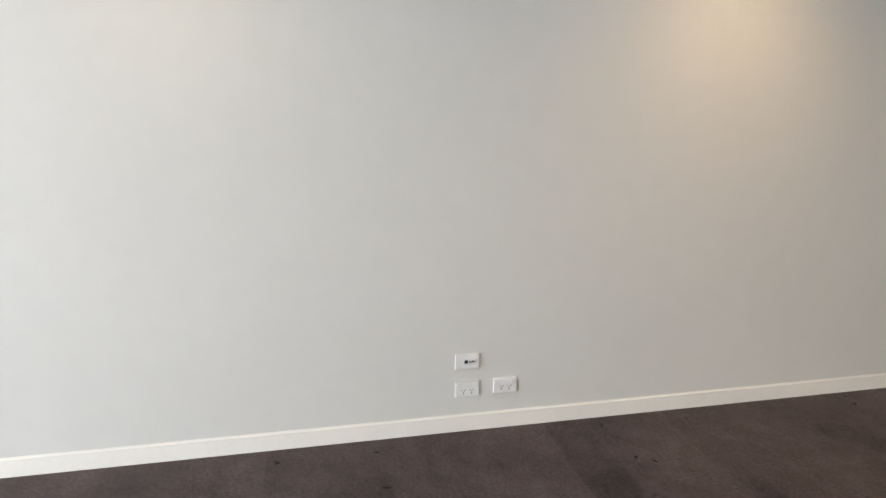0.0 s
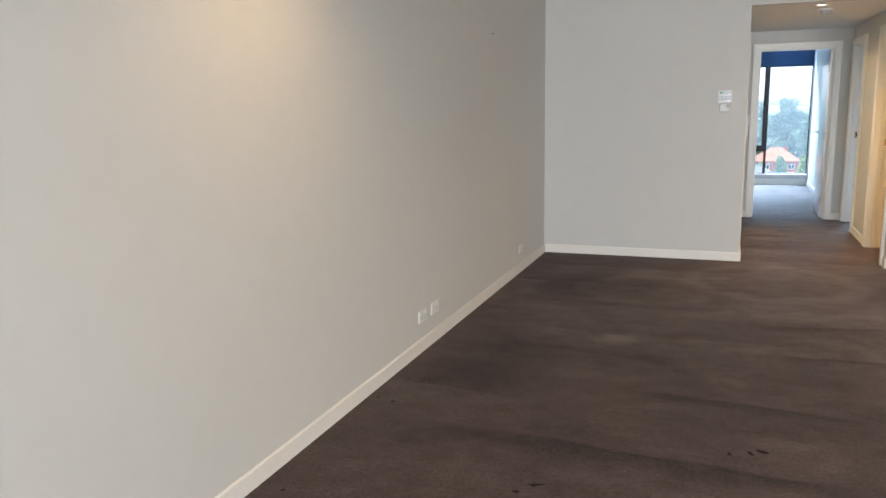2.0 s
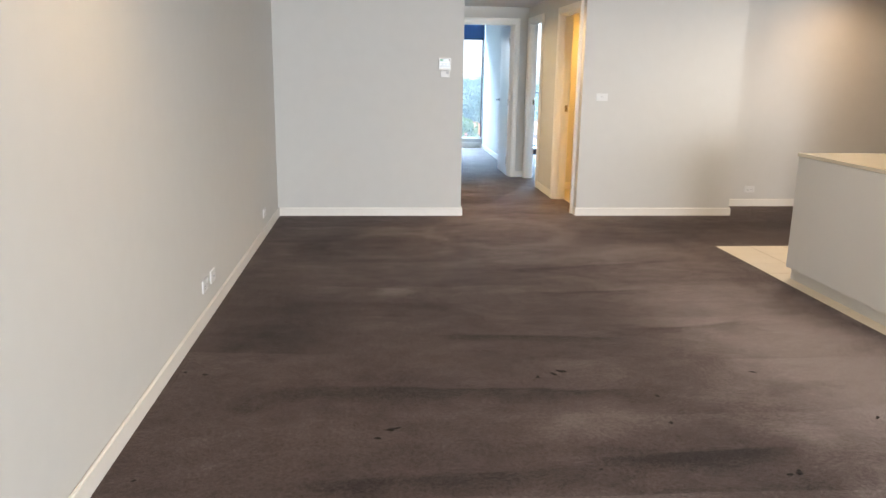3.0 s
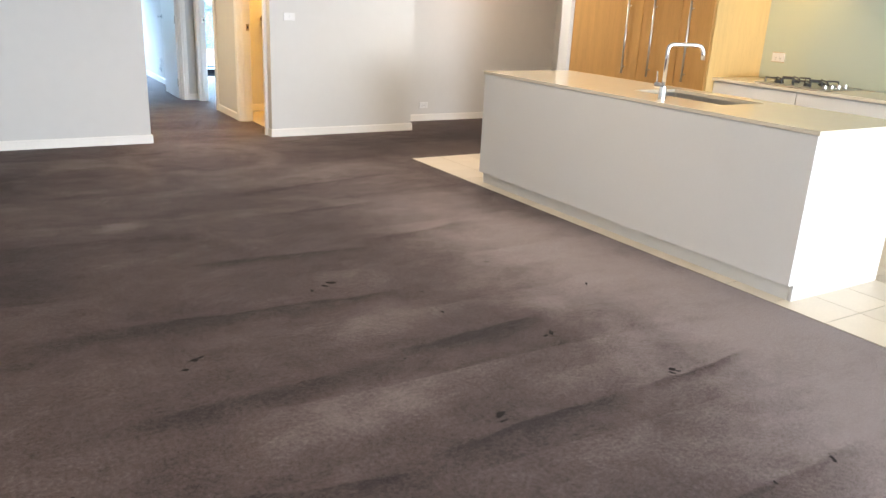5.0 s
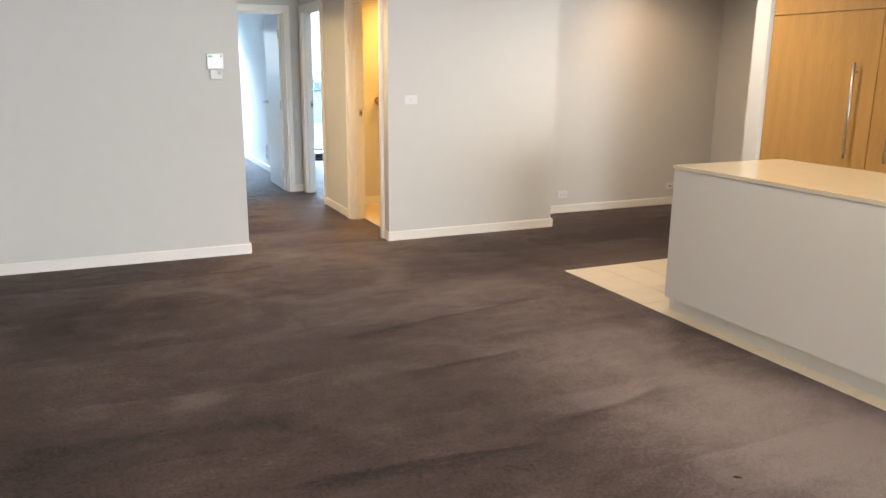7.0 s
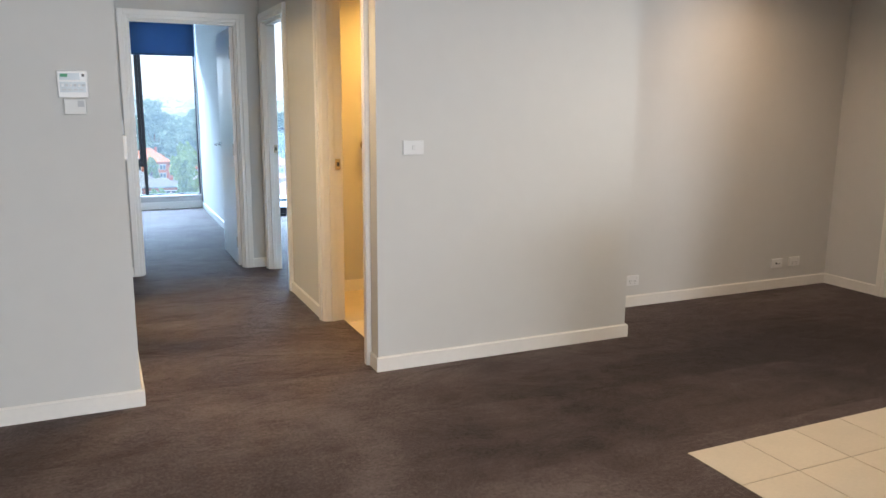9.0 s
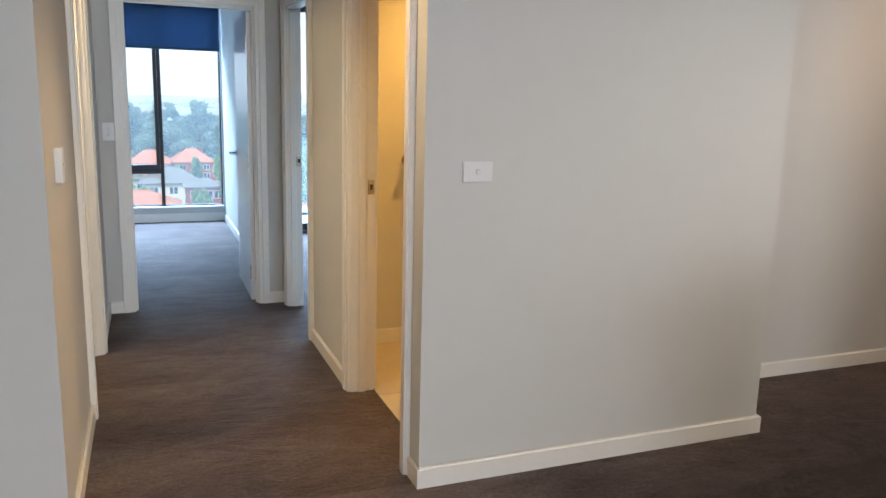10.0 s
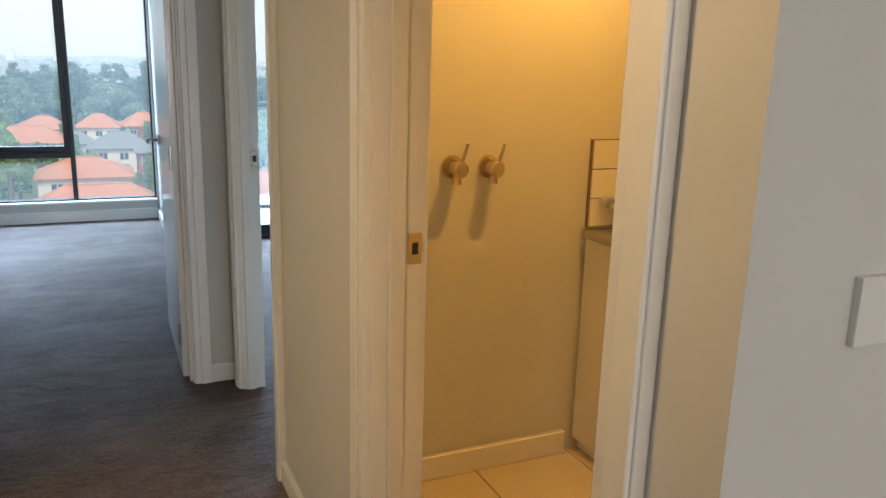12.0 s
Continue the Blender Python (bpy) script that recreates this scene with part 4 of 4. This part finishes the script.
for r in range(3):
    for c in range(3):
        ob = new("wall_tile", me)
        ob.parent = sp
        ob.location = (4.190 + 0.2 * c + 0.002, 10.187, 0.933 + 0.105 * r)


# ---------- lint on the carpet ----------
def lint(x, y, size, turn):
    root = thing("lint_clump", pose(x, y, 0, 0, 0, turn), "dark lint clump lying on the carpet", "lint", "lint clumps")
    bm = bmesh.new()
    rnd = random.Random(int(x * 1000 + y * 77))
    for k in range(5):
        c = Vector((rnd.uniform(-1, 1) * size, rnd.uniform(-0.5, 0.5) * size, 0))
        bmesh.ops.create_icosphere(bm, subdivisions=1, radius=size * rnd.uniform(0.4, 0.75), matrix=Matrix.Translation(c) @ Matrix.Diagonal((1.3, 0.8, 0.3, 1)))
    for v in bm.verts:
        v.co += Vector((rnd.uniform(-1, 1), rnd.uniform(-1, 1), rnd.uniform(-0.3, 0.3))) * size * 0.15
        v.co.z = max(v.co.z, -0.001)
    part("fluff", bm, LINT, root)


for x, y, s in ((1.060, 3.736, 0.020), (0.985, 3.663, 0.014), (2.838, 4.262, 0.013), (2.222, 3.731, 0.012), (2.549, 3.321, 0.020), (2.51, 3.30, 0.012), (0.17, 4.348, 0.012), (0.07, 4.379, 0.010), (1.76, 4.253, 0.012), (1.84, 4.285, 0.014),
                (1.885, 4.31, 0.020), (2.262, 4.006, 0.010), (3.148, 3.736, 0.013), (1.916, 2.824, 0.020), (1.90, 2.78, 0.012), (2.792, 2.785, 0.018), (2.76, 2.77, 0.010), (2.220, 2.078, 0.018), (2.777, 2.057, 0.014), (0.498, 2.997, 0.012), (1.821, 3.375, 0.009),
                (2.473, 2.068, 0.008), (0.461, 1.823, 0.015), (0.449, 2.931, 0.010), (0.138, 1.407, 0.011), (0.143, 1.836, 0.011), (0.111, 2.936, 0.010), (0.129, 3.385, 0.010)):
    lint(x, y, s, (x * 531 + y * 97) % 180)


# ---------- outside ----------
GRASS = material("grass_ground", (0.10, 0.13, 0.06), 0.95, vary=0.35, scale=0.05, fine=0.6)
ROOF = material("terracotta_roof", (0.50, 0.205, 0.115), 0.85, vary=0.16, scale=0.5, fine=5, bump=0.4, bump_scale=6)
SLATE = material("grey_roof", (0.20, 0.21, 0.22), 0.8, vary=0.12, scale=0.5, fine=5, bump=0.3, bump_scale=6)
RENDERW = material("cream_render", (0.68, 0.64, 0.56), 0.85, vary=0.05, scale=0.6, fine=4)
BRICK = material("red_brick", (0.33, 0.10, 0.06), 0.9, vary=0.18, scale=0.8, fine=14)
PANE_FAR = material("dark_window_pane", (0.05, 0.07, 0.09), 0.15)
# gum leaves paler than real foliage: distance haze is put into their colour
LEAF_HAZED = material("haze_paled_eucalypt_leaves", (0.27, 0.36, 0.29), 0.8, vary=0.3, scale=0.7, fine=4, random_tone=0.25)
LEAF2 = material("garden_leaves", (0.25, 0.36, 0.13), 0.75, vary=0.35, scale=1.5, fine=8, random_tone=0.2)
for leafy in (LEAF_HAZED, LEAF2):
    nn, ll = leafy.node_tree.nodes, leafy.node_tree.links
    body, thin, both = nn["Principled BSDF"], nn.new("ShaderNodeBsdfTranslucent"), nn.new("ShaderNodeMixShader")
    both.inputs[0].default_value = 0.45
    ll.new(body.inputs["Base Color"].links[0].from_socket, thin.inputs["Color"])
    ll.new(body.outputs[0], both.inputs[1])
    ll.new(thin.outputs[0], both.inputs[2])
    ll.new(both.outputs[0], nn["Material Output"].inputs["Surface"])
BARK = material("bark", (0.16, 0.12, 0.09), 0.9, vary=0.2, scale=3, fine=20)
GZ = -18.0
solid("ground", box(-3000, 3000, -800, 3500, GZ - 1, GZ), GRASS, "green suburban ground reaching the horizon", "ground")
solid("road", box(-90, 120, 70, 77, GZ, GZ + 0.03), material("asphalt", (0.06, 0.06, 0.062), 0.9, vary=0.15, scale=0.4, fine=8), "grey asphalt street between the houses", "road")


def house(x, y, w, d, eave, ridge, roof, body, label, turn=0):
    """A hip-roofed house: walls, roof with eaves, windows with frames, chimney. eave and ridge are heights over the ground."""
    root = thing("house", pose(x, y, GZ, 0, 0, turn), label, "house", "suburban houses")
    part("wall", box(-w / 2, w / 2, -d / 2, d / 2, 0, eave), body, root)
    bm, o = bmesh.new(), 0.5
    hw, hd = w / 2 + o, d / 2 + o
    base = [bm.verts.new((sx * hw, sy * hd, eave - 0.05)) for sx, sy in ((-1, -1), (1, -1), (1, 1), (-1, 1))]
    low = [bm.verts.new((v.co.x, v.co.y, eave - 0.25)) for v in base]
    if w >= d:
        r0, r1 = bm.verts.new((-(hw - hd * 0.85), 0, ridge)), bm.verts.new((hw - hd * 0.85, 0, ridge))
        sides = ((base[0], base[1], r1, r0), (base[1], base[2], r1), (base[2], base[3], r0, r1), (base[3], base[0], r0))
    else:
        r0, r1 = bm.verts.new((0, -(hd - hw * 0.85), ridge)), bm.verts.new((0, hd - hw * 0.85, ridge))
        sides = ((base[0], base[1], r0), (base[1], base[2], r1, r0), (base[2], base[3], r1), (base[3], base[0], r0, r1))
    for f in sides:
        bm.faces.new(f)
    for k in range(4):
        bm.faces.new((base[k], low[k], low[(k + 1) % 4], base[(k + 1) % 4]))
    bm.faces.new(low[::-1])
    rf = part("roof", bm, roof, root)
    if body is BRICK:
        part("chimney", box(w * 0.22, w * 0.22 + 0.6, 0.3, 0.9, ridge - 1.6, ridge + 0.3, 0.03), BRICK, rf)
    part("ridge_cap", rod((-(hw - hd * 0.85), 0, ridge) if w >= d else (0, -(hd - hw * 0.85), ridge), ((hw - hd * 0.85), 0, ridge) if w >= d else (0, hd - hw * 0.85, ridge), 0.14, n=8), roof, rf)
    for floor_z in ((0.9,) if eave < 4 else (0.9, eave - 2.1)):
        for fx in (-0.3, 0.05, 0.32):
            win = part("window", box(fx * w - 0.75, fx * w + 0.75, -d / 2 - 0.06, -d / 2 + 0.02, floor_z, floor_z + 1.35), RENDERW, root)
            for s in (-1, 1):
                part("pane", box(fx * w + s * 0.36 - 0.30, fx * w + s * 0.36 + 0.30, -d / 2 - 0.08, -d / 2 - 0.06, floor_z + 0.1, floor_z + 1.25), PANE_FAR, win)
    return root


house(0.75, 119.0, 11.0, 9.0, 5.0, 7.0, ROOF, RENDERW, "white rendered house under an orange tile roof")
house(2.2, 105.5, 14.0, 8.0, 3.0, 5.3, ROOF, RENDERW, "low house with a broad orange hip roof")
house(6.0, 154, 9.5, 8.0, 5.0, 7.5, SLATE, RENDERW, "white house with a grey hip roof")
house(11.2, 141, 6.0, 7.0, 5.6, 6.6, SLATE, BRICK, "red brick house with a flat grey roof")
house(-9.0, 166, 13.0, 9.0, 5.0, 7.6, ROOF, RENDERW, "cream rendered house under an orange tile roof")
house(-8.0, 196, 10.0, 9.0, 5.0, 7.6, ROOF, RENDERW, "white house with an orange hip roof", 12)
house(3.0, 200, 9.0, 8.0, 5.0, 7.8, ROOF, RENDERW, "cream house with an orange hip roof", -8)
house(12.5, 204, 9.0, 8.0, 5.0, 7.9, ROOF, BRICK, "red brick house under an orange tile roof", 6)
house(-2.0, 180, 8.0, 7.0, 3.2, 5.6, SLATE, RENDERW, "low white house with a grey roof", 4)
for k, (x, y, w, d) in enumerate(((-22, 190, 11, 9), (-28, 150, 12, 9), (24, 122, 12, 9), (30, 160, 11, 9), (23, 188, 12, 9), (38, 192, 12, 9), (46, 168, 11, 9), (-21, 118, 12, 9), (20, 98, 11, 9), (36, 136, 11, 9))):
    house(x, y, w, d, 4.6, 7.0 + 0.2 * (k % 3), ROOF, (RENDERW, BRICK)[k % 2], "suburban house with an orange tile roof", (k * 37) % 20 - 10)


def crown_mesh(name, seed, mat, width, height, clumps, leaf):
    """Many small leaf sheets on clumps spread unevenly over a crown, with gaps."""
    rnd, verts, faces = random.Random(seed), [], []
    for c in range(clumps):
        a, u = rnd.uniform(0, 2 * math.pi), rnd.uniform(0, 1)
        rr = width * (0.35 + 0.65 * math.sqrt(max(0.0, 1 - (2 * u - 0.9) ** 2))) * rnd.uniform(0.35, 1.0)
        centre = Vector((rr * math.cos(a), rr * math.sin(a), height * u))
        size = width * rnd.uniform(0.16, 0.34)
        for k in range(64):
            p = Vector((rnd.gauss(0, 1), rnd.gauss(0, 1), rnd.gauss(0, 0.8)))
            p = centre + p.normalized() * size * rnd.uniform(0.55, 1.05)
            d = Vector((rnd.uniform(-1, 1), rnd.uniform(-1, 1), rnd.uniform(-1, 0.4))).normalized()
            e = d.orthogonal().normalized()
            e = (e * math.cos(k) + d.cross(e) * math.sin(k)) * leaf * 0.55
            n = len(verts)
            verts += [p - e, p + d * leaf * 0.6, p + e, p - d * leaf * 0.6]
            faces.append((n, n + 1, n + 2, n + 3))
    me = bpy.data.meshes.new(name)
    me.from_pydata(verts, [], faces)
    me.materials.append(mat)
    return me


def tree(name, seed, mat, trunk_h, width, height, label, clumps=30, leaf=0.42):
    root = thing(name, pose(0, -400, GZ), label, "tree", "garden trees")
    bm = rod((0, 0, 0), (0.1, 0, trunk_h + height * 0.35), 0.28, 0.12, n=8)
    rnd = random.Random(seed)
    for k in range(6):
        a = k * 1.05 + rnd.uniform(-0.3, 0.3)
        add_rod(bm, (0.05, 0, trunk_h * (0.7 + 0.06 * k)), (width * 0.6 * math.cos(a), width * 0.6 * math.sin(a), trunk_h + height * rnd.uniform(0.2, 0.6)), 0.10, 0.04, n=6)
    part("trunk", bm, BARK, root)
    cr = new("crown", crown_mesh("crown", seed, mat, width, height, clumps, leaf))
    cr.parent = root
    cr.location = (0, 0, trunk_h)
    return root


kinds = [tree("gum_tree", 11, LEAF_HAZED, 4.6, 4.4, 10.5, "tall grey green gum tree with an open crown", 60, 0.55),
         tree("gum_tree", 23, LEAF_HAZED, 3.8, 5.6, 9.0, "broad grey green gum tree with an open crown", 64, 0.55),
         tree("gum_tree", 37, LEAF_HAZED, 5.4, 3.4, 11.5, "slim grey green gum tree with an open crown", 54, 0.55)]
rnd = random.Random(5)
for k in range(130):
    y = 214 + 230 * (k / 130) ** 1.2 + rnd.uniform(-6, 6)
    x = (y - 8) * (-0.22 + 0.58 * ((k * 0.618) % 1.0))
    s = rnd.uniform(0.62, 1.0) * (1.12 if rnd.random() < 0.25 else 1.0)
    copy_thing(kinds[k % 3], pose(x, y, GZ, 0, 0, rnd.uniform(0, 360)) @ Matrix.Diagonal((s * 1.1, s * 1.1, s, 1)))
for kd, (x, y, s) in zip(kinds, ((-14, 214, 0.95), (9, 216, 0.85), (30, 218, 1.0))):
    kd.matrix_world = pose(x, y, GZ) @ Matrix.Diagonal((s, s, s, 1))
bush = tree("garden_tree", 51, LEAF2, 1.6, 1.9, 3.4, "bright green garden tree beside a house", 26, 0.34)
bush.matrix_world = pose(8.6, 112.0, GZ) @ Matrix.Diagonal((1.0, 1.0, 1.5, 1))
for x, y, s in ((-8.6, 112, 1.5), (-11.5, 108, 1.4), (-7.6, 124, 1.0), (-12, 132, 1.1), (-3.0, 140, 0.85), (1.5, 139, 0.7), (-6.5, 150, 0.8), (-1.5, 166, 0.8), (12.5, 186, 0.9), (8, 176, 0.8), (-3, 188, 0.9), (15.5, 128, 1.5), (16, 152, 1.3), (20, 110, 1.6), (27, 140, 1.5), (-16, 148, 1.4), (-15.5, 182, 1.3), (18, 170, 1.4), (14.0, 100, 1.2)):
    copy_thing(bush, pose(x, y, GZ, 0, 0, x * 40) @ Matrix.Diagonal((s, s, s, 1)))

palm = thing("palm_tree", pose(-6.2, 97.0, GZ) @ Matrix.Diagonal((1.45, 1.45, 1.45, 1)), "green palm with drooping feather fronds", "tree")
part("trunk", rod((0, 0, 0), (0.15, 0, 5.7), 0.24, 0.16, n=10), BARK, palm)
rnd = random.Random(9)
for k in range(26):
    a, lift = k * 2.4, rnd.uniform(0.1, 1.1)
    verts, faces = [], []
    for j in range(26):
        u = j / 25
        r = 2.6 * u
        p = Vector((r * math.cos(a), r * math.sin(a), 5.7 + lift * 1.8 * u - 2.2 * u * u))
        side = Vector((-math.sin(a), math.cos(a), 0))
        wd = 0.42 * math.sin(math.pi * min(1, u + 0.12)) + 0.03
        for s in (-1, 1):
            n = len(verts)
            verts += [p, p + Vector((0.05 * math.cos(a), 0.05 * math.sin(a), 0)), p + side * s * wd + Vector((0.25 * math.cos(a), 0.25 * math.sin(a), -0.28 * wd))]
            faces.append((n, n + 1, n + 2))
    me = bpy.data.meshes.new("frond")
    me.from_pydata(verts, [], faces)
    me.materials.append(LEAF2)
    fr = new("frond", me)
    fr.parent = palm

# far suburbs, city and hills, with haze painted into their base colours
HAZE_LEAF = material("haze_tinted_woods", (0.27, 0.36, 0.40), 0.95, vary=0.3, scale=0.03, fine=0.3)
HAZE_WALL = material("haze_tinted_buildings", (0.46, 0.50, 0.55), 0.9, vary=0.12, scale=0.05, fine=0.4)
HAZE_HILL = material("haze_tinted_hills", (0.36, 0.42, 0.48), 0.95, vary=0.15, scale=0.01, fine=0.1)
rnd = random.Random(17)
bm = bmesh.new()
for k in range(620):
    y = rnd.uniform(460, 1400)
    x = rnd.uniform(-0.2, 0.36) * y
    r = rnd.uniform(4, 9)
    bmesh.ops.create_icosphere(bm, subdivisions=1, radius=r, matrix=Matrix.Translation((x, y, GZ + r * 0.5 + y * 0.006)) @ Matrix.Diagonal((1.5, 1, rnd.uniform(0.6, 1.1), 1)))
for v in bm.verts:
    v.co += noise.noise_vector(v.co * 0.4) * 2.2
tagged(new("distant_trees", mesh_of("distant_trees", bm, HAZE_LEAF)), "blue green haze-tinted trees far beyond the houses", "trees", kind="stuff")
# tower colour paled towards the sky, standing in for haze
HAZE_TOWER = material("haze_tinted_concrete", (0.70, 0.74, 0.79), 0.9, vary=0.05, scale=0.05, fine=0.4)
bm = bmesh.new()
for k in range(170):
    y = rnd.uniform(480, 1500)
    x, w, h = rnd.uniform(-0.2, 0.36) * y, rnd.uniform(10, 40), rnd.uniform(5, 13)
    add_box(bm, x, x + w, y, y + w * 0.6, GZ - 2, GZ + h + y * 0.006)
tagged(new("distant_suburb", mesh_of("distant_suburb", bm, HAZE_WALL)), "pale haze-tinted buildings of the far suburbs", "buildings", kind="stuff")
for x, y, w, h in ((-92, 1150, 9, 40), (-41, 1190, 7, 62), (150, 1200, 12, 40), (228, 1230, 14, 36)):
    tw = thing("tower_block", pose(x, y, GZ), "pale haze-tinted tower block on the horizon", "tower", "distant tower blocks")
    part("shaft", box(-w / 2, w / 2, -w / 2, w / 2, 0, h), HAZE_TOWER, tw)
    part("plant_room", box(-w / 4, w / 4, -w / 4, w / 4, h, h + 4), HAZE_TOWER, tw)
bm = bmesh.new()
cols = 80
top = [bm.verts.new((-900 + 2400 * i / cols, 1900, 11 + 9 * noise.noise(Vector((i * 0.17, 0, 0))) + 4 * noise.noise(Vector((i * 0.6, 3, 0))))) for i in range(cols + 1)]
foot = [bm.verts.new((v.co.x, 1500, GZ)) for v in top]
back = [bm.verts.new((v.co.x, 2300, GZ)) for v in top]
for i in range(cols):
    bm.faces.new((foot[i], foot[i + 1], top[i + 1], top[i]))
    bm.faces.new((top[i], top[i + 1], back[i + 1], back[i]))
solid("backdrop_hills", bm, HAZE_HILL, "low blue haze-tinted hills on the horizon", "hills")

# ---------- floor tiles ----------
def tiled(name, x0, x1, y0, y1, size, label, z=0.004, off=(0.0, 0.0)):
    root = tagged(new(name, mesh_of(name, box(x0, x1, y0, y1, -0.058, z - 0.003), GROUT)), label, "tiled floor", kind="structure")
    shared = {}
    ix = 0
    xs = [x0] + [x0 + off[0] + size * k for k in range(1, 60) if x0 + off[0] + size * k < x1 - 0.02] + [x1]
    ys = [y1] + [y1 - off[1] - size * k for k in range(1, 60) if y1 - off[1] - size * k > y0 + 0.02] + [y0]
    for xa, xb in zip(xs, xs[1:]):
        for yb, ya in zip(ys, ys[1:]):
            key = (round(xb - xa, 3), round(yb - ya, 3))
            if key not in shared:
                shared[key] = mesh_of("tile", box(-key[0] / 2 + 0.0022, key[0] / 2 - 0.0022, -key[1] / 2 + 0.0022, key[1] / 2 - 0.0022, -0.008, 0, 0.0012, 1), TILE)
            ob = new("tile", shared[key])
            ob.parent = root
            ob.location = ((xa + xb) / 2, (ya + yb) / 2, z + 0.0006 * ((ix * 7) % 3 - 1))
            ix += 1
    return root


tiled("floor_kitchen", 3.87, 6.23, Y_S, 7.0, 0.30, "beige ceramic tiled kitchen floor")
tiled("floor_laundry", 3.135, 4.72, 8.52, 10.2, 0.40, "beige ceramic tiled laundry floor", 0.005, (0.13, -0.37))
